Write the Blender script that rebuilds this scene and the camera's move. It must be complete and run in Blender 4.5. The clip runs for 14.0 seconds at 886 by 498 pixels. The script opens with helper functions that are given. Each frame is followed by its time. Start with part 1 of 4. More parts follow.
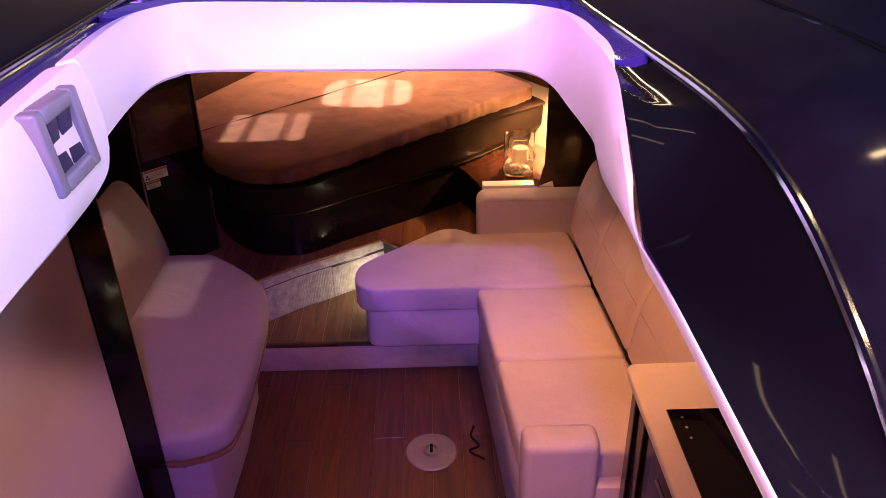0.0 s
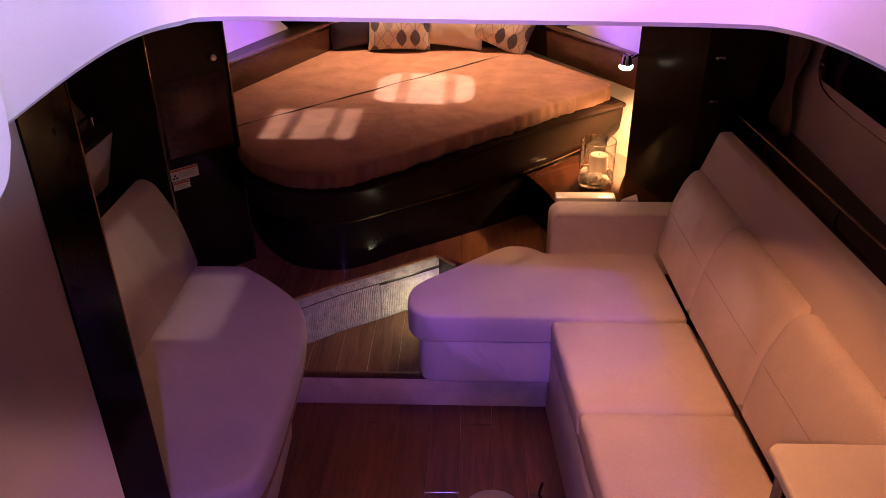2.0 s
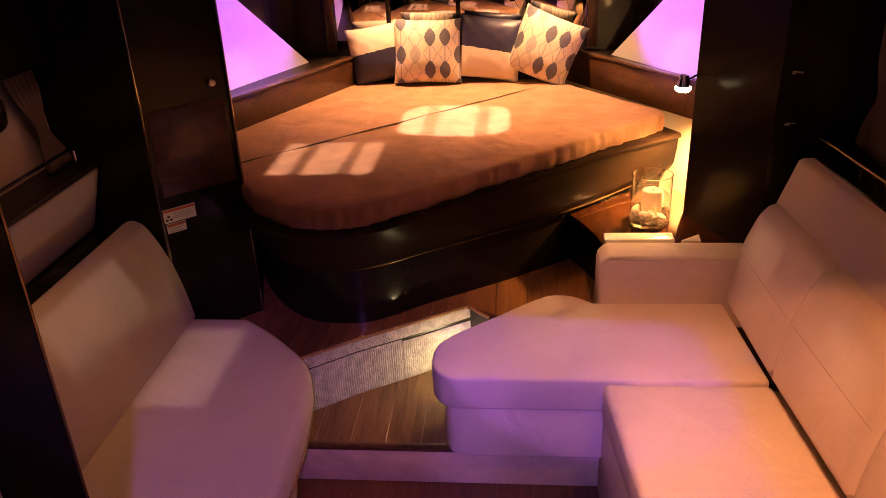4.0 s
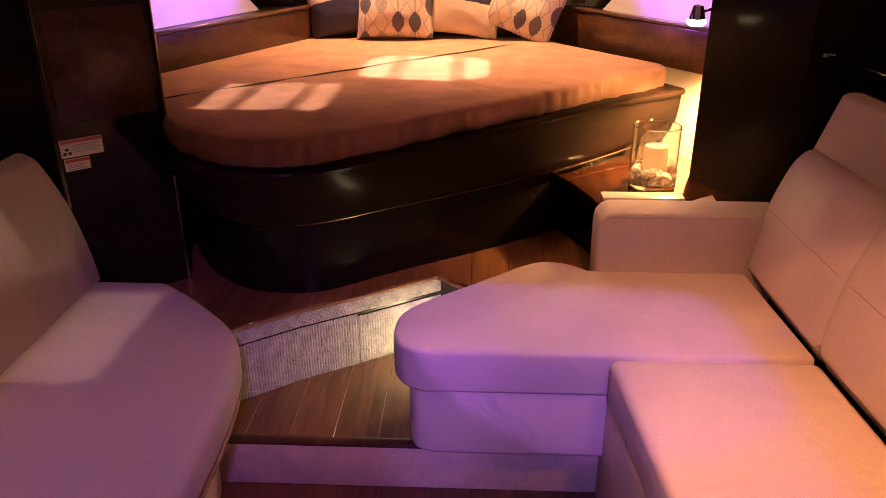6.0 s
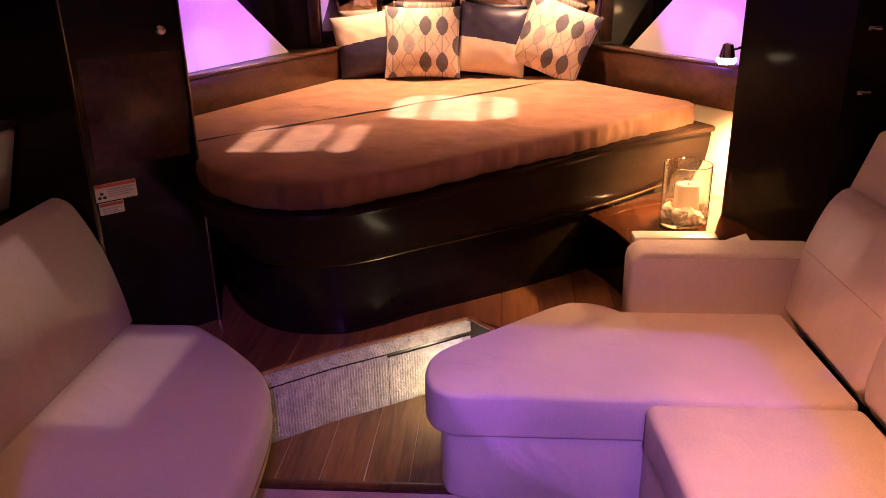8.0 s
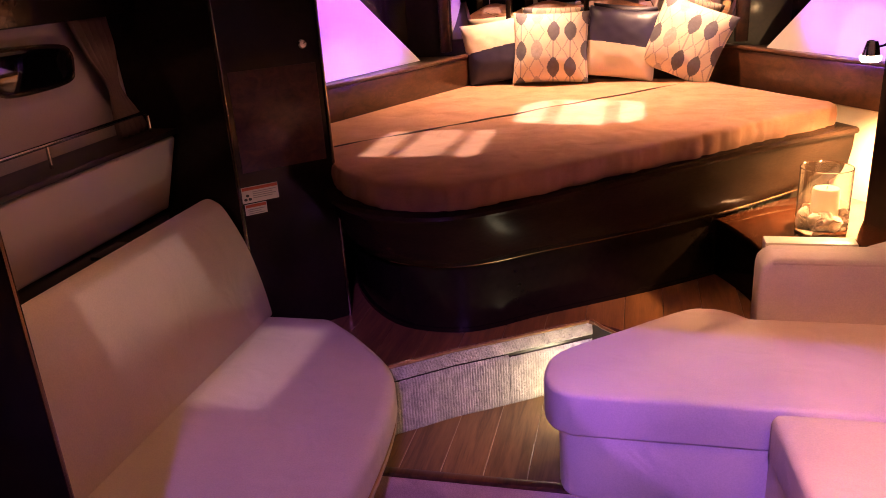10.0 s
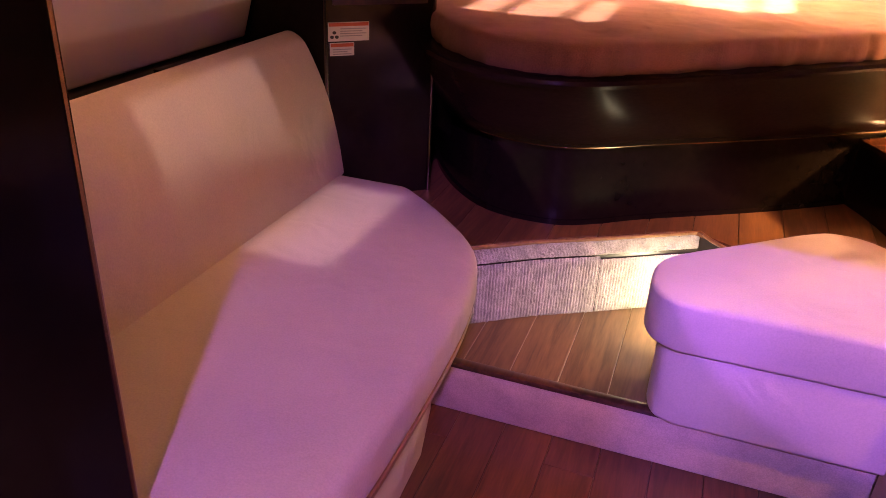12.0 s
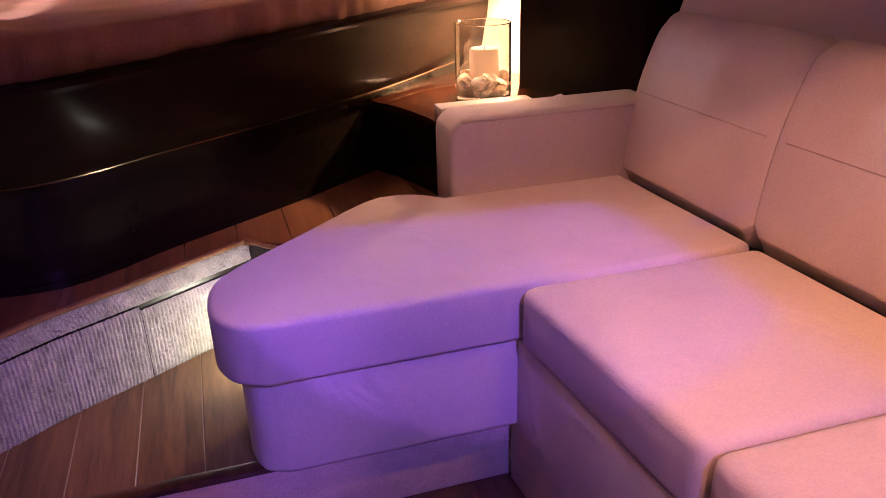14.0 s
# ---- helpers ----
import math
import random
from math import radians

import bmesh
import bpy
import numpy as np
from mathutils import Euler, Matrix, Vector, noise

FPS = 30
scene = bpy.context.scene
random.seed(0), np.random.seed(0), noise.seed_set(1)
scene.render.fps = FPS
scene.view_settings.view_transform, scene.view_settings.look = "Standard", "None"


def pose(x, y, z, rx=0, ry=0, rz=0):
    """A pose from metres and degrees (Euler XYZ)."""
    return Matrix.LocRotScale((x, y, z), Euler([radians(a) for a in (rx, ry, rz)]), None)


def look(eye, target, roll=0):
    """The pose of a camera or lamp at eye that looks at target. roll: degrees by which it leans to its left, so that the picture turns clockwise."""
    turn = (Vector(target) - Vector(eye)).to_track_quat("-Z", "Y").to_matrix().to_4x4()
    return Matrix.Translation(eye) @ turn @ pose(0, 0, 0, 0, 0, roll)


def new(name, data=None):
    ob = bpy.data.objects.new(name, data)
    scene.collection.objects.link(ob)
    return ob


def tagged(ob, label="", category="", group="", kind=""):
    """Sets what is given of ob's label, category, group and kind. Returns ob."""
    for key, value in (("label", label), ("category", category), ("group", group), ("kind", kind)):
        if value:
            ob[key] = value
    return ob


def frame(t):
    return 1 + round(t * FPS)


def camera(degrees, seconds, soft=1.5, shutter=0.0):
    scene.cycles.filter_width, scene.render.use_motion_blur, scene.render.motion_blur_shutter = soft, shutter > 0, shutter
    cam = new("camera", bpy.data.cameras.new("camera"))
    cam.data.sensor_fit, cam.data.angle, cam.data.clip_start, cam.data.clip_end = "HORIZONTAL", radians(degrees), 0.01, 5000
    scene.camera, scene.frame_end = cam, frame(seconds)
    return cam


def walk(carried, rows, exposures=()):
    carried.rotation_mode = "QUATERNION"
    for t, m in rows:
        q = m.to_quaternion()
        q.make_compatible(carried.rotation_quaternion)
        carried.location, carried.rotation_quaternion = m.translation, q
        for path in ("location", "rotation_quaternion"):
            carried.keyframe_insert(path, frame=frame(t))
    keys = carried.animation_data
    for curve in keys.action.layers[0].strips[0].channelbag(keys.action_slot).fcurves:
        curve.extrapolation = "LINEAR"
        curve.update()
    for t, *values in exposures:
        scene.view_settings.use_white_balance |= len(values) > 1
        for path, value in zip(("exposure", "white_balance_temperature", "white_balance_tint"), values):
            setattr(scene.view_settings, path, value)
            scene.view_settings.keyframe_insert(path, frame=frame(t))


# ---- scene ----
cam = camera(59.6, 14.0, soft=0.8)
PATH = [
    (0, (0.211, -0.157, 2.356), (0.234, 1.586, 1.374), -1.1),
    (0.5, (0.152, 0.01, 2.346), (0.22, 1.77, 1.398), 1.5),
    (1, (0.125, 0.125, 2.337), (0.144, 1.881, 1.379), 0.0),
    (1.5, (0.126, 0.195, 2.284), (0.084, 1.942, 1.31), -0.9),
    (2, (0.091, 0.323, 2.169), (0.019, 2.069, 1.194), -0.6),
    (2.5, (0.101, 0.51, 2.069), (-0.05, 2.268, 1.14), -1.5),
    (3, (0.1, 0.571, 2.051), (-0.083, 2.337, 1.142), -2.1),
    (3.5, (0.118, 0.62, 2.028), (-0.068, 2.401, 1.149), -2.4),
    (6, (0.057, 1.086, 1.532), (-0.026, 2.915, 0.728), -0.1),
    (6.5, (0.059, 1.097, 1.532), (-0.007, 2.929, 0.733), 1.0),
    (7, (0.042, 1.103, 1.533), (-0.063, 2.95, 0.773), 0.2),
    (7.5, (0.038, 1.108, 1.543), (-0.094, 2.966, 0.814), -0.7),
    (10, (0.066, 1.05, 1.559), (-0.409, 2.863, 0.861), -3.8),
    (10.5, (0.092, 1.033, 1.571), (-0.635, 2.763, 0.878), -3.8),
    (11, (0.068, 1.059, 1.552), (-0.622, 2.788, 0.82), -1.8),
    (11.5, (-0.015, 1.124, 1.459), (-0.635, 2.822, 0.603), 0.5),
    (12, (-0.112, 1.228, 1.333), (-0.683, 2.925, 0.442), 2.9),
    (12.5, (-0.114, 1.326, 1.277), (-0.641, 3.052, 0.415), 0.4),
    (13, (-0.079, 1.437, 1.232), (-0.306, 3.234, 0.385), 0.3),
    (13.5, (-0.084, 1.623, 1.132), (0.105, 3.462, 0.369), -2.0),
    (14, (-0.1, 1.586, 1.141), (0.422, 3.342, 0.337), -1.7),
]
walk(cam, [(t, look(eye, target, roll)) for t, eye, target, roll in PATH],
     [(0, -0.15, 7900, 10), (0.5, -0.33, 7400, 10), (1, -0.72, 6900, 10), (1.5, -0.85, 6500, 10), (2, -0.52, 7700, 10), (2.5, -0.05, 10700, 10), (3, 0.17, 13400, 10), (3.5, 0.19, 13000, 10),
      (6, 0.22, 9800, 10), (7.5, 0.3, 8700, 10), (10, 0.55, 8500, 10), (10.5, 0.9, 7800, 10), (11, 1.2, 8100, 10), (11.5, 1.2, 8400, 10), (12, 1.17, 8700, 10), (12.5, 1.13, 8600, 10), (13, 0.9, 7500, 10), (13.5, 0.62, 7200, 10), (14, 0.2, 6200, 10)])

# ---- light ----
world = bpy.data.worlds.new("exhibition_hall")
scene.world = world
world.use_nodes = True
wn = world.node_tree
coord, split, ramp = wn.nodes.new("ShaderNodeTexCoord"), wn.nodes.new("ShaderNodeSeparateXYZ"), wn.nodes.new("ShaderNodeValToRGB")
wn.links.new(coord.outputs["Generated"], split.inputs[0])
wn.links.new(split.outputs["Z"], ramp.inputs["Fac"])
# warm stands of the hall along the horizon, blue-lit roof above
ramp.color_ramp.elements[0].position, ramp.color_ramp.elements[0].color = 0.0, (0.20, 0.14, 0.10, 1)
ramp.color_ramp.elements[1].position, ramp.color_ramp.elements[1].color = 0.55, (0.009, 0.007, 0.045, 1)
mid = ramp.color_ramp.elements.new(0.3)
mid.color = (0.12, 0.085, 0.065, 1)
wn.links.new(ramp.outputs["Color"], wn.nodes["Background"].inputs["Color"])
wn.nodes["Background"].inputs["Strength"].default_value = 0.8


def lamp(name, kind, eye, target, power, color, size=0.1, angle=60, blend=0.5, size_y=None):
    data = bpy.data.lights.new(name, kind)
    data.energy, data.color = power, color
    if kind == "AREA":
        data.shape, data.size, data.size_y = "RECTANGLE", size, size_y or size
    else:
        data.shadow_soft_size = size
    if kind == "SPOT":
        data.spot_size, data.spot_blend = radians(angle), blend
    ob = new(name, data)
    ob.matrix_world = look(eye, target)
    return tagged(ob, kind="structure")


WARM = (1.0, 0.50, 0.24)
# coloured floodlights of the hall, above and behind the companionway
lamp("hall_floodlight", "AREA", (-0.25, -2.6, 4.6), (-0.05, 1.4, 1.6), 200, (0.17, 0.12, 1.0), 0.2, size_y=0.05)
lamp("hall_floodlight", "SPOT", (-0.25, -2.6, 4.6), (0.40, 2.79, 0.98), 820, (0.30, 0.10, 1.0), 0.02, 11.4, 0.06)
lamp("hall_floodlight", "AREA", (0.66, -1.5, 3.45), (-0.8, 2.5, 0.5), 104, (0.36, 0.14, 1.0), 0.16)
lamp("hall_floodlight", "SPOT", (-0.92, -1.6, 3.8), (0.80, 1.9, 0.3), 520, (1.0, 0.38, 0.24), 0.05, 26, 0.25)
lamp("hall_floodlight", "AREA", (1.5, -0.2, 2.60), (-0.1, 1.1, 2.0), 62, (0.48, 0.52, 1.0), 0.25)
lamp("hall_floodlight", "AREA", (-1.7, -0.5, 3.1), (0.34, 0.95, 2.0), 44, (0.42, 0.40, 1.0), 0.3)
lamp("hall_floodlight", "SPOT", (1.6, -1.2, 3.4), (-0.748, 0.95, 0.75), 480, (1.0, 0.52, 0.72), 0.06, 19, 0.4)
for x, y in ((2.6, 2.2), (3.4, 0.6)):
    lamp("hall_tube_light", "AREA", (x, y, 5.2), (x, y, 0), 22, (1.0, 0.75, 0.5), 3.5, size_y=0.12)
for x, y in ((3.5, 9.0), (6.0, 8.0), (8.5, 6.5)):
    lamp("hall_tube_light", "AREA", (x, y, 4.0), (x - 2, y - 6, 2.5), 40, (1.0, 0.8, 0.6), 3.0, size_y=0.12)
# one unseen spotlight, added to throw light patches through the ceiling openings
PATCH_SPOT = Vector((-0.2, 2.6, 7.0))
lamp("patch_spotlight", "SPOT", PATCH_SPOT, (-0.2, 3.4, 1.0), 5000, (1.0, 0.84, 0.98), 0.09, 50, 0.3)
# downlights in the cabin ceiling
for x, y, p in ((0.1, 1.7, 6), (-0.92, 2.3, 6), (0.42, 4.05, 18)):
    lamp("ceiling_spot", "SPOT", (x, y, 1.93), (x, y, 0), p, WARM, 0.015, 66, 0.7)
lamp("ceiling_spot", "SPOT", (0.64, 1.98, 1.93), (0.68, 1.95, 0), 52, (1.0, 0.42, 0.22), 0.03, 76, 0.8)
lamp("ceiling_spot", "SPOT", (0.34, 2.76, 1.93), (0.34, 2.80, 0), 28, (1.0, 0.46, 0.36), 0.03, 72, 0.6)
# unseen pinkish fill, added to brighten the port hull panel
lamp("ceiling_spot", "SPOT", (-1.10, 2.6, 1.93), (-1.40, 2.75, 1.0), 2.6, (1.0, 0.5, 0.5), 0.03, 90, 0.9)
for x in (-0.50, 0.24):
    lamp("berth_downlight", "SPOT", (x, 4.90, 1.85), (x, 4.55, 0.9), 104, (1.0, 0.60, 0.44), 0.03, 92, 1.0)
# bare spot added in mid-air to light the wall and candle by the table
lamp("table_fill_spot", "SPOT", (0.90, 3.99, 1.02), (0.90, 3.97, 0.6), 140, (1.0, 0.55, 0.30), 0.03, 138, 0.8)
lamp("step_light", "AREA", (-0.03, 3.235, 0.25), (-0.28, 3.33, 0.22), 1.05, (1.0, 0.92, 0.74), 0.10, size_y=0.05)
lamp("berth_spot", "SPOT", (-0.1, 4.2, 1.9), (-1.20, 4.36, 1.10), 26, (1.0, 0.72, 0.62), 0.01, 13, 0.1)
lamp("berth_spot", "SPOT", (-0.1, 4.2, 1.9), (0.98, 4.42, 1.10), 26, (1.0, 0.72, 0.62), 0.01, 13, 0.1)
# unseen violet spots, added in open air to colour the hull pads
lamp("violet_pad_spot", "SPOT", (-0.55, 4.42, 1.45), (-1.25, 4.48, 1.41), 38, (0.26, 0.08, 1.0), 0.04, 84, 0.5)
lamp("violet_pad_spot", "SPOT", (0.35, 4.42, 1.45), (1.02, 4.50, 1.41), 38, (0.26, 0.08, 1.0), 0.04, 84, 0.5)
lamp("reading_spot", "SPOT", (0.776, 3.765, 1.17), (0.62, 4.05, 0.95), 16, (1.0, 0.62, 0.36), 0.02, 110, 0.9)
# unseen fill, added to brighten the starboard hull lining
lamp("ceiling_spot", "SPOT", (1.12, 2.5, 1.93), (1.40, 2.65, 1.15), 2.2, WARM, 0.03, 80, 0.9)


# ---- materials ----
def mat(name, color, rough=0.5, metal=0.0, vary=0.25, scale=6.0, fine=220.0, bump=0.15, dist=0.002, coat=0.0, stretch=(1, 1, 1), spec=0.5, vary_rough=0.0, slump=0.0):
    m = bpy.data.materials.new(name)
    m.use_nodes = True
    nt = m.node_tree
    bsdf = nt.nodes["Principled BSDF"]
    tex = nt.nodes.new("ShaderNodeTexCoord")
    mp = nt.nodes.new("ShaderNodeMapping")
    mp.inputs["Scale"].default_value = stretch
    nt.links.new(tex.outputs["Object"], mp.inputs["Vector"])
    big, small = nt.nodes.new("ShaderNodeTexNoise"), nt.nodes.new("ShaderNodeTexNoise")
    big.inputs["Scale"].default_value, big.inputs["Detail"].default_value = scale, 5
    small.inputs["Scale"].default_value, small.inputs["Detail"].default_value = fine, 3
    nt.links.new(mp.outputs[0], big.inputs["Vector"])
    nt.links.new(mp.outputs[0], small.inputs["Vector"])
    add = nt.nodes.new("ShaderNodeMath")
    add.operation = "ADD"
    nt.links.new(big.outputs["Fac"], add.inputs[0])
    nt.links.new(small.outputs["Fac"], add.inputs[1])
    half = nt.nodes.new("ShaderNodeMapRange")
    half.inputs["From Min"].default_value, half.inputs["From Max"].default_value = 0.6, 1.4
    half.inputs["To Min"].default_value, half.inputs["To Max"].default_value = 1 - vary, 1 + vary
    nt.links.new(add.outputs[0], half.inputs["Value"])
    mul = nt.nodes.new("ShaderNodeVectorMath")
    mul.operation = "SCALE"
    mul.inputs[0].default_value = color
    nt.links.new(half.outputs[0], mul.inputs["Scale"])
    nt.links.new(mul.outputs[0], bsdf.inputs["Base Color"])
    if vary_rough:
        rr = nt.nodes.new("ShaderNodeMapRange")
        rr.inputs["From Min"].default_value, rr.inputs["From Max"].default_value = 0.3, 0.7
        rr.inputs["To Min"].default_value, rr.inputs["To Max"].default_value = rough - vary_rough, rough + vary_rough
        nt.links.new(big.outputs["Fac"], rr.inputs["Value"])
        nt.links.new(rr.outputs[0], bsdf.inputs["Roughness"])
    else:
        bsdf.inputs["Roughness"].default_value = rough
    bsdf.inputs["Metallic"].default_value = metal
    bsdf.inputs["Coat Weight"].default_value = coat
    bsdf.inputs["Coat Roughness"].default_value = 0.05
    bsdf.inputs["Specular IOR Level"].default_value = spec
    if bump:
        b = nt.nodes.new("ShaderNodeBump")
        b.inputs["Strength"].default_value, b.inputs["Distance"].default_value = bump, dist
        nt.links.new(small.outputs["Fac"], b.inputs["Height"])
        nt.links.new(b.outputs[0], bsdf.inputs["Normal"])
        if slump:
            soft, b2 = nt.nodes.new("ShaderNodeTexNoise"), nt.nodes.new("ShaderNodeBump")
            soft.inputs["Scale"].default_value, soft.inputs["Detail"].default_value, soft.inputs["Distortion"].default_value = 7.0, 2, 0.6
            nt.links.new(mp.outputs[0], soft.inputs["Vector"])
            b2.inputs["Strength"].default_value, b2.inputs["Distance"].default_value = 0.6, slump
            nt.links.new(soft.outputs["Fac"], b2.inputs["Height"])
            nt.links.new(b2.outputs[0], b.inputs["Normal"])
    return m


def wood(name, color, dark, rough, coat, per_object=0.0, grain=(14, 1.2, 14)):
    """Wood with its grain along y."""
    m = bpy.data.materials.new(name)
    m.use_nodes = True
    nt = m.node_tree
    bsdf = nt.nodes["Principled BSDF"]
    tex, mp, info = nt.nodes.new("ShaderNodeTexCoord"), nt.nodes.new("ShaderNodeMapping"), nt.nodes.new("ShaderNodeObjectInfo")
    mp.inputs["Scale"].default_value = grain
    nt.links.new(tex.outputs["Object"], mp.inputs["Vector"])
    nt.links.new(info.outputs["Random"], mp.inputs["Location"])
    n1, n2 = nt.nodes.new("ShaderNodeTexNoise"), nt.nodes.new("ShaderNodeTexNoise")
    n1.inputs["Scale"].default_value, n1.inputs["Detail"].default_value, n1.inputs["Distortion"].default_value = 2.0, 6, 1.2
    n2.inputs["Scale"].default_value, n2.inputs["Detail"].default_value = 14.0, 4
    for n in (n1, n2):
        nt.links.new(mp.outputs[0], n.inputs["Vector"])
    mixf = nt.nodes.new("ShaderNodeMath")
    mixf.operation = "MULTIPLY_ADD"
    nt.links.new(n2.outputs["Fac"], mixf.inputs[0])
    mixf.inputs[1].default_value = 0.4
    nt.links.new(n1.outputs["Fac"], mixf.inputs[2])
    ramp = nt.nodes.new("ShaderNodeValToRGB")
    ramp.color_ramp.elements[0].position, ramp.color_ramp.elements[0].color = 0.5, (*dark, 1)
    ramp.color_ramp.elements[1].position, ramp.color_ramp.elements[1].color = 0.95, (*color, 1)
    nt.links.new(mixf.outputs[0], ramp.inputs["Fac"])
    hsv = nt.nodes.new("ShaderNodeHueSaturation")
    mr = nt.nodes.new("ShaderNodeMapRange")
    mr.inputs["To Min"].default_value, mr.inputs["To Max"].default_value = 1 - per_object, 1 + per_object
    nt.links.new(info.outputs["Random"], mr.inputs["Value"])
    nt.links.new(mr.outputs[0], hsv.inputs["Value"])
    nt.links.new(ramp.outputs["Color"], hsv.inputs["Color"])
    nt.links.new(hsv.outputs[0], bsdf.inputs["Base Color"])
    bsdf.inputs["Roughness"].default_value = rough
    bsdf.inputs["Coat Weight"].default_value = coat
    bsdf.inputs["Coat Roughness"].default_value = 0.08
    b = nt.nodes.new("ShaderNodeBump")
    b.inputs["Strength"].default_value, b.inputs["Distance"].default_value = 0.08, 0.001
    nt.links.new(n2.outputs["Fac"], b.inputs["Height"])
    nt.links.new(b.outputs[0], bsdf.inputs["Normal"])
    return m


def glow(name, color, strength):
    m = bpy.data.materials.new(name)
    m.use_nodes = True
    bsdf = m.node_tree.nodes["Principled BSDF"]
    bsdf.inputs["Base Color"].default_value = (*color, 1)
    bsdf.inputs["Emission Color"].default_value = (*color, 1)
    bsdf.inputs["Emission Strength"].default_value = strength
    return m


def clear(name, tint=(1, 1, 1), rough=0.0):
    m = bpy.data.materials.new(name)
    m.use_nodes = True
    bsdf = m.node_tree.nodes["Principled BSDF"]
    bsdf.inputs["Base Color"].default_value = (*tint, 1)
    bsdf.inputs["Transmission Weight"].default_value = 1.0
    bsdf.inputs["Roughness"].default_value = rough
    bsdf.inputs["IOR"].default_value = 1.45
    return m


def smoked(name, pass_through):
    m = bpy.data.materials.new(name)
    m.use_nodes = True
    nt = m.node_tree
    nt.nodes.remove(nt.nodes["Principled BSDF"])
    t = nt.nodes.new("ShaderNodeBsdfTransparent")
    t.inputs["Color"].default_value = (pass_through, pass_through, pass_through, 1)
    nt.links.new(t.outputs[0], nt.nodes["Material Output"].inputs["Surface"])
    return m


# see-through filters that dim the light patches under the ceiling openings
DIM_PANE, PALE_DIM_PANE = smoked("dimming_filter", 0.215), smoked("pale_dimming_filter", 0.6)
POST_BLACK = mat("black_lacquered_post", (0.008, 0.006, 0.005), 0.12, vary=0.3, scale=3, fine=30, bump=0.0, spec=0.03)
SATIN_BLACK = mat("black_satin_lacquer", (0.009, 0.006, 0.005), 0.24, vary=0.3, scale=3, fine=30, bump=0.01, dist=0.0004, spec=0.03)
UPHOLSTERY = mat("cream_upholstery", (0.56, 0.47, 0.41), 0.66, vary=0.13, scale=4, fine=260, bump=0.4, dist=0.0012, slump=0.018)
PADDING = mat("white_padded_vinyl", (0.74, 0.70, 0.68), 0.55, vary=0.05, scale=5, fine=500, bump=0.2, dist=0.0006, slump=0.006)
PANEL_FABRIC = mat("beige_panel_fabric", (0.55, 0.46, 0.39), 0.7, vary=0.08, scale=4, fine=500, bump=0.2, dist=0.0006)
HULL_LINING = mat("beige_hull_lining", (0.46, 0.37, 0.30), 0.75, vary=0.1, scale=3, fine=300, bump=0.2)
BEDSPREAD = mat("tan_bedspread", (0.40, 0.21, 0.135), 0.9, vary=0.34, scale=9, fine=330, bump=1.0, dist=0.003, slump=0.03, spec=0.15)
GLOSS_BLACK = mat("dark_lacquered_wood", (0.012, 0.008, 0.006), 0.13, vary=0.35, scale=3, fine=40, bump=0.01, dist=0.0003, spec=0.2)
DARK_WOOD = wood("dark_walnut", (0.026, 0.014, 0.009), (0.009, 0.005, 0.004), 0.38, 0.06)
BERTH_WOOD = mat("espresso_satin_lacquer", (0.020, 0.0115, 0.0075), 0.24, vary=0.3, scale=4, fine=60, bump=0.02, dist=0.0004, spec=0.03, stretch=(1, 1, 4))
STEP_FABRIC = mat("tan_step_fabric", (0.52, 0.40, 0.29), 0.85, vary=0.25, scale=14, fine=300, bump=0.5, dist=0.0012, spec=0.2)
RAIL_WOOD = wood("walnut_rail", (0.10, 0.042, 0.022), (0.035, 0.015, 0.009), 0.3, 0.3)
FLOOR_WOOD = wood("cherry_floor", (0.14, 0.052, 0.028), (0.055, 0.021, 0.012), 0.32, 0.2, 0.14)
PLATFORM_WOOD = wood("teak_platform", (0.24, 0.105, 0.045), (0.11, 0.045, 0.02), 0.34, 0.25, 0.12)
STEP_WOOD = wood("teak_step_planks", (0.22, 0.115, 0.055), (0.095, 0.047, 0.023), 0.36, 0.2, 0.12)
TABLE_WOOD = wood("glossy_cherry_table", (0.065, 0.020, 0.010), (0.03, 0.010, 0.005), 0.08, 0.8)
CAULK = mat("pale_caulking", (0.36, 0.29, 0.21), 0.7, vary=0.1, bump=0.1)
CARPET = mat("pale_ribbed_carpet", (0.42, 0.385, 0.34), 0.95, vary=0.5, scale=30, fine=420, bump=0.8, dist=0.003, spec=0.1)
DECK_BLACK = mat("black_gelcoat", (0.008, 0.008, 0.011), 0.09, vary=0.3, scale=4, fine=30, bump=0.02, dist=0.0006, coat=0.6)
# blue base colour stands for the blue-lit hall mirrored in black gelcoat
GROOVE = mat("black_gelcoat_blue_reflection", (0.05, 0.04, 0.20), 0.16, vary=0.15, scale=4, fine=30, bump=0.01, dist=0.0004, coat=0.4)
BRUSHED = mat("brushed_steel", (0.40, 0.37, 0.35), 0.38, 1.0, vary=0.12, scale=12, fine=140, bump=0.05)
CHROME = mat("polished_steel", (0.75, 0.73, 0.72), 0.14, 1.0, vary=0.08, scale=12, fine=90, bump=0.02)
DARK_TRIM = mat("bronzed_trim", (0.20, 0.14, 0.10), 0.25, 1.0, vary=0.15, bump=0.02)
PANEL_BLACK = mat("black_acrylic", (0.004, 0.004, 0.005), 0.06, vary=0.2, bump=0.0, spec=0.06)
GREY_PLASTIC = mat("silver_grey_plastic", (0.20, 0.20, 0.23), 0.4, vary=0.06, bump=0.05)
SWITCH_BLUE = mat("dark_blue_rocker", (0.02, 0.022, 0.06), 0.5, vary=0.1, bump=0.05)
COUNTER = mat("cream_counter", (0.66, 0.60, 0.53), 0.28, vary=0.06, scale=20, fine=260, bump=0.03, coat=0.2)
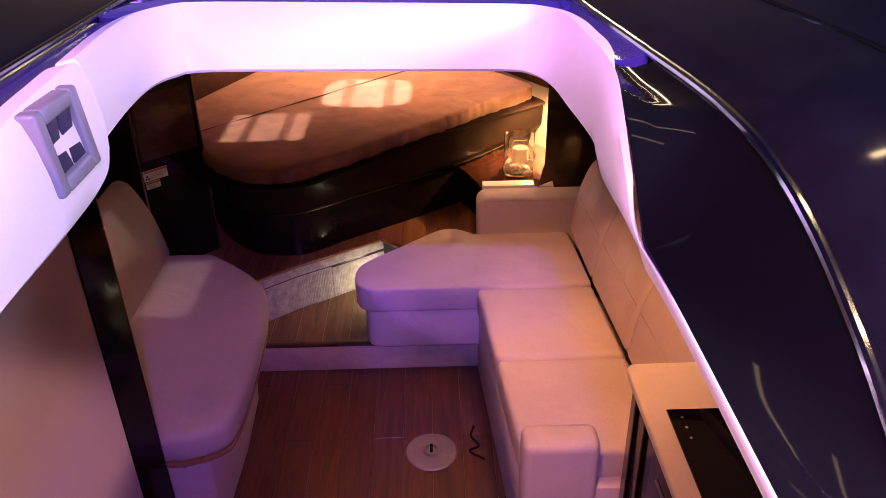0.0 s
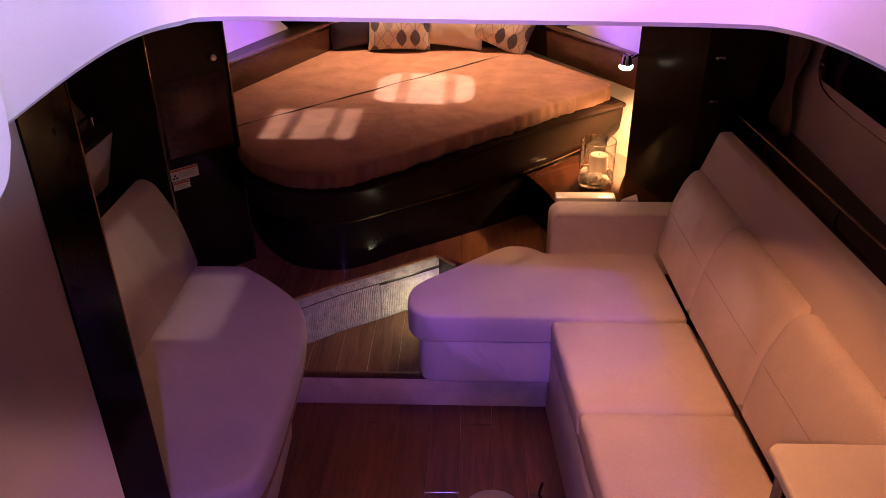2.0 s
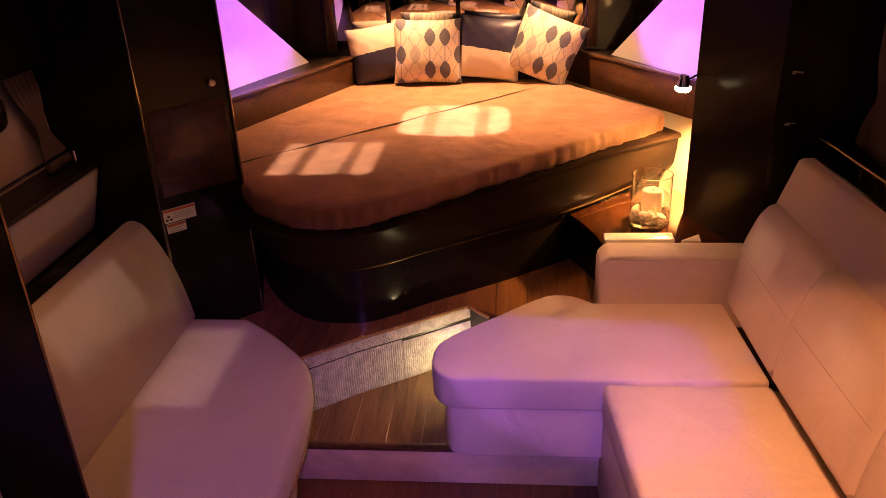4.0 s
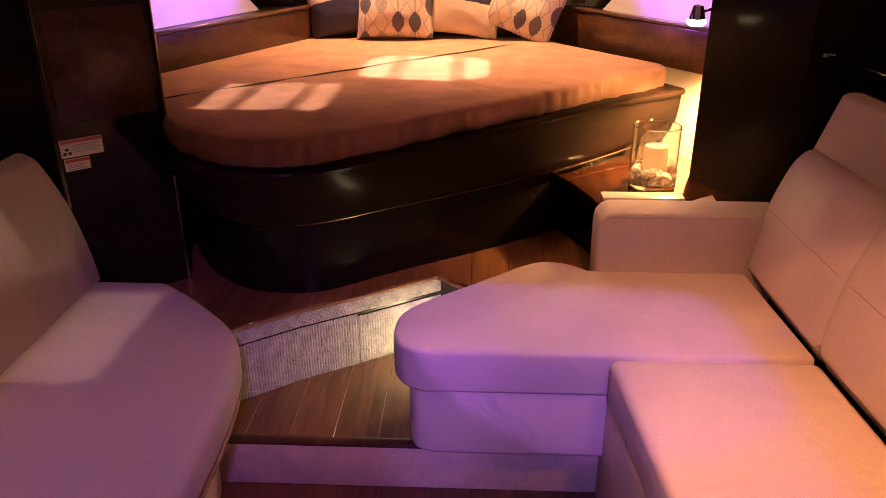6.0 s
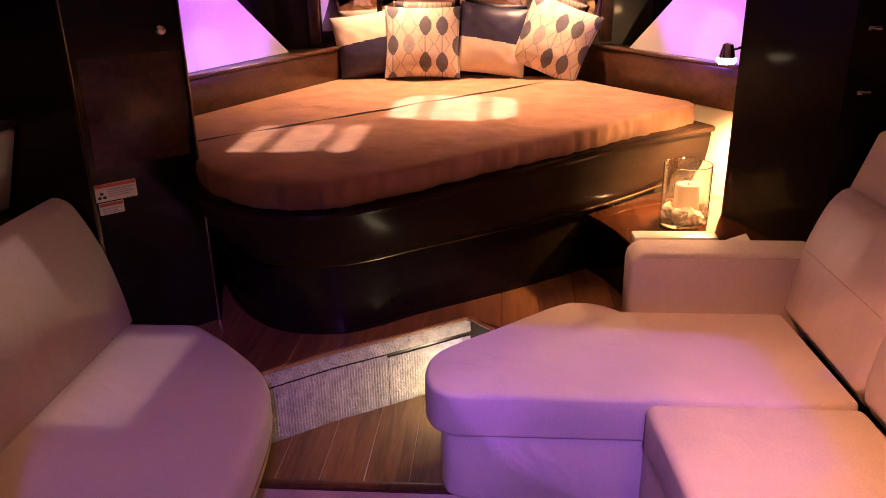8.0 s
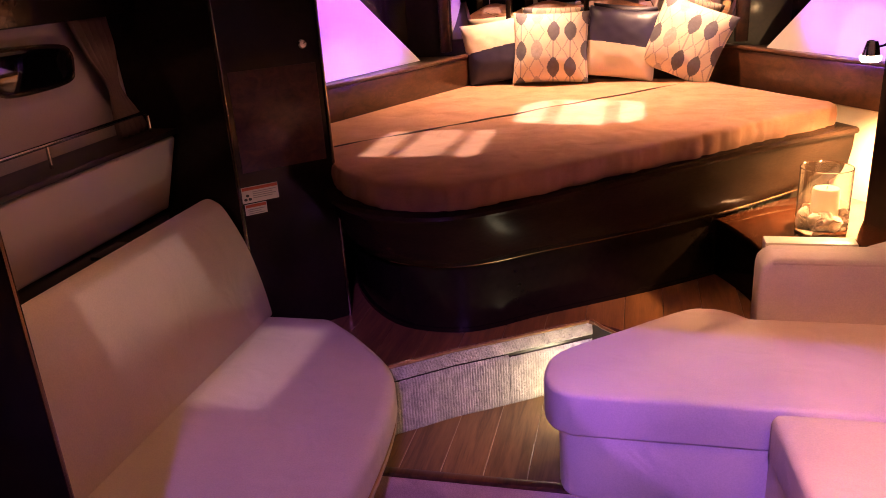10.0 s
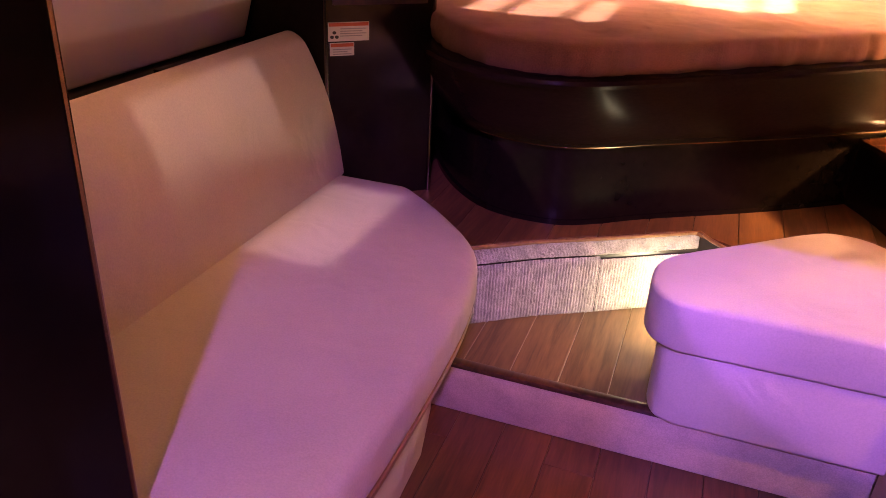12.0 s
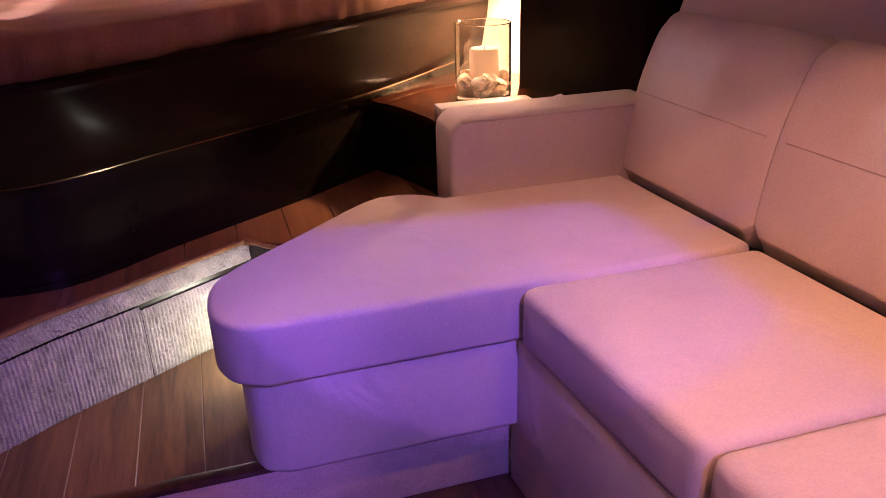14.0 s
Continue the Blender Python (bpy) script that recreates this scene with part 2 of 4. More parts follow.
BLACK_GLASS = mat("black_glass", (0.004, 0.004, 0.005), 0.06, vary=0.2, bump=0.0, coat=0.5)
MIRROR = mat("mirror_glass", (0.86, 0.86, 0.86), 0.015, 1.0, vary=0.02, bump=0.0)
CREAM_WALL = mat("cream_laminate", (0.72, 0.62, 0.48), 0.45, vary=0.05, bump=0.05)
PILLOW_CREAM = mat("cream_linen", (0.62, 0.53, 0.42), 0.75, vary=0.1, scale=12, fine=600, bump=0.35, dist=0.0008)
PILLOW_NAVY = mat("navy_satin", (0.030, 0.026, 0.058), 0.42, vary=0.25, scale=9, fine=500, bump=0.15)
PILLOW_GREY = mat("slate_print", (0.10, 0.095, 0.115), 0.75, vary=0.25, scale=60, fine=600, bump=0.3, dist=0.0008)
PILLOW_PALE = mat("pale_grey_print", (0.36, 0.32, 0.30), 0.75, vary=0.25, scale=60, fine=600, bump=0.3, dist=0.0008)
PAPER = mat("white_paper", (0.72, 0.68, 0.62), 0.6, vary=0.05, bump=0.03)
LABEL_RED = mat("label_red", (0.55, 0.10, 0.04), 0.5, vary=0.1, bump=0.0)
LABEL_INK = mat("label_ink", (0.03, 0.03, 0.03), 0.6, vary=0.1, bump=0.0)
LABEL_GREY = mat("label_grey_print", (0.38, 0.36, 0.34), 0.6, vary=0.1, bump=0.0)
WAX = mat("ivory_wax", (0.82, 0.62, 0.44), 0.5, vary=0.06, bump=0.1)
SHELL = mat("seashell", (0.80, 0.64, 0.50), 0.4, vary=0.4, scale=45, fine=200, bump=0.3)
CURTAIN = mat("brown_curtain", (0.16, 0.10, 0.07), 0.85, vary=0.2, scale=14, fine=400, bump=0.3)
GLASS = clear("clear_glass", (0.97, 0.98, 0.97))
LAMP_GLOW = glow("frosted_lamp_glow", (1.0, 0.85, 0.7), 14.0)
SEAM = mat("dark_seam", (0.10, 0.06, 0.045), 0.85, vary=0.1, bump=0.0)
PIPING = mat("cream_piping", (0.50, 0.41, 0.35), 0.6, vary=0.06, bump=0.1)
PIPING_DARK = mat("tan_stitching", (0.44, 0.35, 0.29), 0.7, vary=0.1, bump=0.1)
OAK_STRIP = wood("honey_oak_strip", (0.42, 0.24, 0.11), (0.24, 0.12, 0.05), 0.3, 0.3)


# ---- mesh helpers ----
def root_of(ob):
    while ob.parent:
        ob = ob.parent
    return ob


def mesh_from(name, bm, material, smooth=35):
    bmesh.ops.recalc_face_normals(bm, faces=bm.faces)
    me = bpy.data.meshes.new(name)
    bm.to_mesh(me)
    bm.free()
    for m in material if isinstance(material, (list, tuple)) else (material,):
        me.materials.append(m)
    if smooth:
        me.polygons.foreach_set("use_smooth", [True] * len(me.polygons))
        me.set_sharp_from_angle(angle=radians(smooth))
    return me


def thing(name, base, label, category, group="", kind=""):
    """An Empty at the thing's base that carries its parts."""
    ob = new(name)
    ob.location = base
    ob.empty_display_size = 0.1
    return tagged(ob, label, category, group, kind)


def part(name, bm, material, parent, label="", smooth=35):
    """One mesh, given in world metres, under a thing or a part."""
    base = root_of(parent).location
    bmesh.ops.translate(bm, verts=bm.verts, vec=-base)
    ob = new(name, mesh_from(name, bm, material, smooth))
    ob.parent = parent
    return tagged(ob, label)


def single(name, bm, material, label, category, base=(0, 0, 0), kind="", smooth=35, group=""):
    base = Vector(base)
    bmesh.ops.translate(bm, verts=bm.verts, vec=-base)
    ob = new(name, mesh_from(name, bm, material, smooth))
    ob.location = base
    return tagged(ob, label, category, group, kind)


def bevel_all(bm, r, segs=3, limit=25):
    edges = [e for e in bm.edges if e.is_manifold and e.calc_face_angle(0) > radians(limit)]
    if r and edges:
        bmesh.ops.bevel(bm, geom=edges, offset=r, segments=segs, profile=0.5, affect="EDGES", clamp_overlap=True)
    return bm


def prism(poly, axis, a0, a1, r=0.0, segs=3, bm=None):
    """A polygon swept along an axis: z takes (x, y), y takes (x, z), x takes (y, z)."""
    out = bmesh.new()

    def at(p, a):
        return (p[0], p[1], a) if axis == "z" else (p[0], a, p[1]) if axis == "y" else (a, p[0], p[1])

    lo = [out.verts.new(at(p, a0)) for p in poly]
    hi = [out.verts.new(at(p, a1)) for p in poly]
    out.faces.new(lo)
    out.faces.new(hi)
    n = len(poly)
    for i in range(n):
        out.faces.new((lo[i], lo[(i + 1) % n], hi[(i + 1) % n], hi[i]))
    bmesh.ops.recalc_face_normals(out, faces=out.faces)
    bevel_all(out, r, segs)
    return join(bm, out)


def join(bm, other):
    if bm is None:
        return other
    me = bpy.data.meshes.new("tmp")
    other.to_mesh(me)
    other.free()
    bm.from_mesh(me)
    bpy.data.meshes.remove(me)
    return bm


def box(x0, x1, y0, y1, z0, z1, r=0.0, segs=2, bm=None):
    return prism([(x0, y0), (x1, y0), (x1, y1), (x0, y1)], "z", z0, z1, r, segs, bm)


def moved(bm, m):
    bmesh.ops.transform(bm, matrix=m, verts=bm.verts)
    return bm


def smooth_path(pts, per=8, closed=False):
    """A Catmull-Rom curve through points of any dimension."""
    pts = [np.array(p, float) for p in pts]
    n = len(pts)
    out = []
    for i in range(n if closed else n - 1):
        a, b = pts[i], pts[(i + 1) % n]
        before = pts[(i - 1) % n] if closed or i > 0 else 2 * a - b
        after = pts[(i + 2) % n] if closed or i + 2 < n else 2 * b - a
        for k in range(per):
            t = k / per
            out.append(0.5 * (2 * a + (b - before) * t + (2 * before - 5 * a + 4 * b - after) * t * t + (3 * a - before - 3 * b + after) * t ** 3))
    if not closed:
        out.append(pts[-1])
    return [tuple(float(c) for c in p) for p in out]


def even(pts, n):
    """n points spread evenly along a polyline."""
    p = np.array(pts, float)
    d = np.r_[0, np.cumsum(np.linalg.norm(np.diff(p, axis=0), axis=1))]
    s = np.linspace(0, d[-1], n)
    return [tuple(float(np.interp(v, d, p[:, k])) for k in range(p.shape[1])) for v in s]


def tube(path, r, sides=10, closed=False, bm=None):
    out = bmesh.new()
    pts = [Vector(p) for p in path]
    n = len(pts)
    rings = []
    for i, p in enumerate(pts):
        a = pts[i - 1] if i or closed else p
        b = pts[(i + 1) % n] if i + 1 < n or closed else p
        d = (b - a).normalized()
        up = Vector((0, 0, 1)) if abs(d.z) < 0.95 else Vector((1, 0, 0))
        u = d.cross(up).normalized()
        v = u.cross(d)
        rings.append([out.verts.new(p + r * (math.cos(t) * u + math.sin(t) * v)) for t in (2 * math.pi * k / sides for k in range(sides))])
    for i in range(n if closed else n - 1):
        a, b = rings[i], rings[(i + 1) % n]
        for k in range(sides):
            out.faces.new((a[k], a[(k + 1) % sides], b[(k + 1) % sides], b[k]))
    if not closed:
        out.faces.new(rings[0])
        out.faces.new(rings[-1])
    return join(bm, out)


def lathe(profile, center, sides=32, closed_ends=True):
    """Turns (radius, z) round a vertical axis through center."""
    bm = bmesh.new()
    cx, cy = center
    rings = []
    for rad, z in profile:
        rings.append([bm.verts.new((cx + rad * math.cos(2 * math.pi * k / sides), cy + rad * math.sin(2 * math.pi * k / sides), z)) for k in range(sides)])
    for a, b in zip(rings, rings[1:]):
        for k in range(sides):
            bm.faces.new((a[k], a[(k + 1) % sides], b[(k + 1) % sides], b[k]))
    if closed_ends:
        bm.faces.new(rings[0])
        bm.faces.new(rings[-1])
    return bm


def loft(rings, closed=True, caps=True):
    bm = bmesh.new()
    vs = [[bm.verts.new(p) for p in ring] for ring in rings]
    n = len(vs[0])
    for a, b in zip(vs, vs[1:]):
        for k in range(n if closed else n - 1):
            bm.faces.new((a[k], a[(k + 1) % n], b[(k + 1) % n], b[k]))
    if caps:
        bm.faces.new(vs[0])
        bm.faces.new(vs[-1])
    return bm


def wall(name, a, b, z0, z1, thick, material, label="", z1b=None):
    """An upright wall along the line a-b in plan, thickened to its right."""
    a, b = Vector((*a, 0)), Vector((*b, 0))
    d = (b - a).normalized()
    n = Vector((d.y, -d.x, 0)) * thick
    bm = prism([(a.x, a.y), (b.x, b.y), ((b + n).x, (b + n).y), ((a + n).x, (a + n).y)], "z", z0, z1)
    return single(name, bm, material, label, "wall", kind="structure")


# ---- structure: floors and steps ----
PITCH = 0.128


def riser_line(x):
    """Where the curved carpeted riser stands, as y over x."""
    return float(np.interp(x, (-1.3, -0.80, -0.66, -0.48, -0.34, -0.17, -0.06), (2.60, 2.93, 3.045, 3.18, 3.265, 3.375, 3.445)))


floor = single("floor", box(-1.9, 1.9, -0.9, 5.3, -0.06, -0.012), CAULK, "cherry wood cabin sole with narrow planks", "floor", kind="structure")
platform_lower = single("platform_lower", box(-1.2, 0.95, 2.872, 3.7, 0.0, 0.1515), CAULK, "low wooden step with pale caulked planks", "platform", kind="structure")
upper_edge = [(x, riser_line(x)) for x in np.linspace(-1.3, -0.06, 32)] + [(-0.025, 3.39), (0.1, 3.29), (0.75, 3.29), (1.3, 3.29), (1.3, 5.2), (-1.3, 5.2)]
platform_upper = single("platform_upper", prism(upper_edge, "z", 0.143, 0.388), DARK_WOOD, "raised wooden platform round the berth", "platform", kind="structure")

# upholstered front of the low step and its wooden nosing
single("step_front", box(-0.92, 0.47, 2.852, 2.872, 0.0, 0.141, 0.004), STEP_FABRIC, "tan fabric-covered front of the low step", "step", kind="structure")
single("step_nosing", box(-0.92, 0.47, 2.846, 2.878, 0.141, 0.157, 0.005), RAIL_WOOD, "reddish wooden nosing along the low step", "trim", kind="structure")


# ---- structure: carpeted riser ----
def carpet_band(xs, z0, z1, back, rows, wave):
    """A ribbed carpet surface along the riser line."""
    bm = bmesh.new()
    grid = []
    for x in xs:
        y = riser_line(x)
        d = Vector((1, (riser_line(x + 0.02) - riser_line(x - 0.02)) / 0.04, 0)).normalized()
        n = Vector((d.y, -d.x, 0))
        col = []
        for j in range(rows + 1):
            f = j / rows
            s = x * 1.25 * 2 * math.pi / 0.0095
            stitch = 0.0006 * math.sin(f * (z1 - z0) / 0.0125 * 2 * math.pi + math.floor(s / (2 * math.pi)) * 2.4)
            rib = stitch + 0.0016 * abs(math.sin(s / 2 + wave * f * 5)) + 0.0030 * noise.noise(Vector((x * 160, f * 40, wave)))
            edge = -0.006 * max(0, 1 - 8 * min(f, 1 - f)) ** 2
            p = Vector((x, y, z0 + (z1 - z0) * f)) + n * (0.010 + rib + edge - back * f)
            p.z += 0.0006 * noise.noise(Vector((x * 60, 3, wave)))
            col.append(bm.verts.new(p))
        grid.append(col)
    for a, b in zip(grid, grid[1:]):
        for j in range(rows):
            bm.faces.new((a[j], b[j], b[j + 1], a[j + 1]))
    return bm


riser = thing("carpet_riser", (-0.4, 3.2, 0.143), "pale grey ribbed carpet on the curved riser under the berth platform", "carpet")
part("carpet_panel", carpet_band(np.linspace(-0.95, -0.322, 430), 0.147, 0.338, 0.0, 32, 0.0), CARPET, riser)
part("carpet_panel", carpet_band(np.linspace(-0.320, -0.06, 190), 0.147, 0.328, 0.0, 32, 0.0), CARPET, riser)
part("carpet_strip", carpet_band(np.linspace(-0.95, -0.06, 360), 0.343, 0.392, 0.006, 14, 1.0), CARPET, riser)
edge_path = [(x, riser_line(x) - 0.008, 0.396) for x in np.linspace(-0.95, -0.06, 40)]
part("edge_trim", tube(edge_path + [(-0.022, 3.388, 0.396), (0.02, 3.35, 0.396)], 0.006, 8), OAK_STRIP, riser)


# ---- structure: walls ----
# port side: longitudinal padded wall, dark post, hull side, angled locker front
wall("wall_port_aft", (-0.748, 1.648), (-0.748, -0.9), 0.0, 1.97, 0.05, PANEL_FABRIC, "cream padded wall beside the companionway")
single("post", prism([(-0.742, 1.648), (-0.742, 1.838), (-0.80, 1.845), (-1.8, 1.845), (-1.8, 1.78), (-0.80, 1.648)], "z", 0.0, 1.97), POST_BLACK, "glossy dark lacquered post at the end of a partition", "post", kind="structure")
single("post_trim", tube([(-0.744, 1.842, 0.0), (-0.744, 1.842, 1.97)], 0.005, 8), DARK_TRIM, "thin bronzed trim on the post edge", "trim", kind="structure")
single("wall_port_bulkhead", box(-1.8, -1.135, 3.17, 3.22, 0.0, 1.97), GLOSS_BLACK, "dark lacquered bulkhead beside the settee", "wall", kind="structure")
wall("locker_front_port", (-1.135, 3.165), (-0.902, 3.386), 0.388, 1.97, -0.03, GLOSS_BLACK, "dark lacquered locker front at an angle")
wall("locker_side_port", (-0.902, 3.386), (-1.02, 3.62), 0.388, 1.97, -0.03, GLOSS_BLACK, "dark lacquered locker side")
for n, (x, y) in enumerate(((-0.900, 3.384), (-1.133, 3.161))):
    single("locker_trim", tube([(x, y, 0.39), (x, y, 1.97)], 0.006, 8), DARK_TRIM, "thin bronzed corner trim on the locker", "trim", kind="structure")
single("wall_port_hull", prism([(-1.46, 0.0), (-1.46, 1.07), (-1.52, 1.97), (-1.75, 1.97), (-1.75, 0.0)], "y", 1.84, 3.18), HULL_LINING, "beige hull lining above the settee", "wall", kind="structure")
# starboard side
single("wall_starboard_hull", prism([(1.36, 0.0), (1.36, 1.12), (1.46, 1.97), (1.55, 1.97), (1.55, 0.0)], "y", -0.9, 3.6), HULL_LINING, "beige hull lining above the sofa", "wall", kind="structure")
wall("locker_front_starboard", (0.848, 3.869), (1.03, 3.44), 0.0, 1.97, -0.03, SATIN_BLACK, "dark satin lacquered locker front by the side table")
single("wall_starboard_bulkhead", box(1.03, 1.5, 3.44, 3.49, 0.0, 1.97), GLOSS_BLACK, "dark lacquered bulkhead behind the sofa", "wall", kind="structure")
wall("locker_side_starboard", (0.848, 3.869), (0.99, 3.93), 0.0, 1.97, 0.02, GLOSS_BLACK, "dark lacquered locker side")
# aft and outer closing walls
single("wall_aft", box(-0.8, 1.5, -0.95, -0.9, 0.0, 1.96), GLOSS_BLACK, "plain dark aft bulkhead", "wall", kind="structure")
single("wall_port_outer", box(-1.95, -1.9, 3.1, 5.4, 0.0, 1.97), HULL_LINING, "plain hull side of the forward cabin", "wall", kind="structure")
single("wall_starboard_outer", box(1.6, 1.65, 3.4, 5.4, 0.0, 1.97), HULL_LINING, "plain hull side of the forward cabin", "wall", kind="structure")

# forward cabin: bow bulkhead, low wooden rails with shelves, hull pads
BOW = 5.07
single("wall_bow", box(-1.9, 1.6, BOW, BOW + 0.05, 0.0, 1.97), DARK_WOOD, "dark walnut bow bulkhead", "wall", kind="structure")


def berth_rail(name, a, b, side):
    """A walnut board along the berth with a shelf behind it and the lining under it."""
    d = (Vector((*b, 0)) - Vector((*a, 0))).normalized()
    n = Vector((d.y, -d.x, 0)) * side
    rail = thing(name, (*a, 0.9), "low walnut rail board along the berth with a dark shelf", "rail", kind="structure")

    def strip(o0, o1, z0, z1, r):
        p, q = Vector((*a, 0)), Vector((*b, 0))
        return prism([tuple((v + n * o)[:2]) for v, o in ((p, o0), (q, o0), (q, o1), (p, o1))], "z", z0, z1, r)

    part("board", strip(0.0, 0.022, 0.93, 1.095, 0.005), RAIL_WOOD, rail)
    part("cap", strip(-0.006, 0.034, 1.095, 1.112, 0.006), RAIL_WOOD, rail)
    part("shelf", strip(0.034, 0.32, 1.075, 1.09, 0.0), DARK_WOOD, rail)
    part("lining", strip(0.012, 0.04, 0.39, 0.93, 0.0), CREAM_WALL, rail, "cream laminate under the rail")
    return n


berth_rail("rail_port", (-0.70, BOW), (-1.33, 3.62), 1)
berth_rail("rail_starboard", (0.40, BOW), (1.16, 3.87), -1)


def hull_pad(name, a, b, lean, cut):
    """A slanted padded panel on the hull above the shelf; its forward edge leans aft."""
    a, b = Vector((*a, 1.092)), Vector((*b, 1.092))
    out = Vector((lean, 0, 0))
    up = Vector((0, 0, 0.62))
    top_a = a + (b - a) * cut + up + out
    bm = bmesh.new()
    front = [a, b, b + up + out, top_a]
    n = (b - a).cross(up).normalized() * 0.02
    vs = [bm.verts.new(p) for p in front] + [bm.verts.new(p + n) for p in front]
    bm.faces.new(vs[:4])
    bm.faces.new(vs[4:])
    for i in range(4):
        bm.faces.new((vs[i], vs[(i + 1) % 4], vs[4 + (i + 1) % 4], vs[4 + i]))
    return single(name, bevel_all(bm, 0.006, 2), PADDING, "pale padded hull panel above the berth shelf", "panel", kind="structure")


hull_pad("hull_pad_port", (-0.995, 4.90), (-1.43, 3.75), -0.06, 0.60)
hull_pad("hull_pad_starboard", (0.655, 4.93), (1.24, 3.85), 0.06, 0.55)
single("hull_side_port", prism([(-1.10, 5.07), (-1.56, 3.7), (-1.62, 3.7), (-1.16, 5.07)], "z", 1.09, 1.97), GLOSS_BLACK, "dark lacquered hull side behind the pads", "wall", kind="structure")
single("hull_side_starboard", prism([(0.76, 5.07), (1.40, 3.85), (1.46, 3.85), (0.82, 5.07)], "z", 1.09, 1.97), GLOSS_BLACK, "dark lacquered hull side behind the pads", "wall", kind="structure")

# mirrors on the bow bulkhead
mirror = thing("bow_mirror", (-0.18, BOW, 1.17), "long wall mirror in panels behind the pillows", "mirror")
for x0, x1 in ((-0.865, -0.575), (-0.555, -0.19), (-0.17, 0.19), (0.21, 0.515)):
    part("mirror_panel", box(x0, x1, BOW - 0.012, BOW - 0.002, 1.172, 1.72, 0.003), MIRROR, mirror)
for x in (-0.565, -0.18, 0.20):
    part("divider", box(x - 0.011, x + 0.011, BOW - 0.02, BOW - 0.001, 1.172, 1.72, 0.003), GLOSS_BLACK, mirror)
for x in (-0.895, 0.545):
    part("side_frame", box(x - 0.028, x + 0.028, BOW - 0.03, BOW - 0.001, 1.112, 1.95, 0.006), RAIL_WOOD, mirror)


# ---- structure: ceiling with openings added for light patches ----
def through_deck(x, y, z, z_deck=1.95):
    """The place on the deck that the added spotlight passes on its way to a point."""
    f = (PATCH_SPOT.z - z_deck) / (PATCH_SPOT.z - z)
    return PATCH_SPOT.x + (x - PATCH_SPOT.x) * f, PATCH_SPOT.y + (y - PATCH_SPOT.y) * f


# unseen openings, traced back from the light patches on bed, settee and sofa
OPENINGS = []
for x0, x1, y0, y1, z in ((-0.40, 0.10, 3.93, 4.44, 0.955), (-0.84, -0.43, 3.46, 3.86, 0.955), (-1.07, -0.84, 2.60, 3.06, 0.506), (-1.22, -1.10, 2.44, 2.90, 0.75),
                          (0.93, 1.02, 3.04, 3.28, 0.64), (0.95, 1.04, 2.36, 2.62, 0.62)):
    a, b = through_deck(x0, y0, z), through_deck(x1, y1, z)
    OPENINGS.append((a[0], b[0], a[1], b[1]))
xs = sorted({-1.95, 1.65, *(h[0] for h in OPENINGS), *(h[1] for h in OPENINGS)})
ys = sorted({1.34, 5.4, *(h[2] for h in OPENINGS), *(h[3] for h in OPENINGS)})
bm = bmesh.new()
for xa, xb in zip(xs, xs[1:]):
    for ya, yb in zip(ys, ys[1:]):
        cx, cy = (xa + xb) / 2, (ya + yb) / 2
        if not any(h[0] < cx < h[1] and h[2] < cy < h[3] for h in OPENINGS):
            bm = box(xa, xb, ya, yb, 1.95, 1.99, bm=bm)
box(-1.95, -0.30, -0.95, 1.34, 1.955, 1.97, bm=bm)
box(0.58, 1.65, 0.40, 1.34, 1.955, 1.97, bm=bm)
box(0.58, 1.65, -0.95, 0.40, 1.94, 1.955, bm=bm)
h = OPENINGS[0]
for cx, cy, sx, sy in ((h[0], h[2], 1, 1), (h[1], h[2], -1, 1), (h[0], h[3], 1, -1), (h[1], h[3], -1, -1)):
    arc = [(cx + sx * 0.11 * (1 - math.cos(radians(t))), cy + sy * 0.11 * (1 - math.sin(radians(t)))) for t in range(0, 91, 10)]
    bm = prism([(cx, cy)] + arc, "z", 1.951, 1.989, bm=bm)
single("ceiling", bm, PADDING, "pale padded cabin headliner with openings added for light patches", "ceiling", kind="structure")
# added panes, out of view, weaken all patches but the first
for h in OPENINGS[1:]:
    pane = single("dimming_pane", box(h[0], h[1], h[2], h[3], 1.965, 1.972), PALE_DIM_PANE if h is OPENINGS[1] else DIM_PANE, "unseen pane added to dim a light patch", "hatch", kind="structure")
# added bars, out of view, streak the two patches on the bed
for k, h in enumerate(OPENINGS[:2]):
    bars = None
    for f in (0.25, 0.31, 0.72, 0.78):
        x = h[0] + (h[1] - h[0]) * f
        bars = box(x - 0.007, x + 0.007, h[2], h[3], 1.96, 1.975, bm=bars)
    single("patch_bars", bars, DARK_TRIM, "unseen bars added to streak a light patch", "hatch", kind="structure")


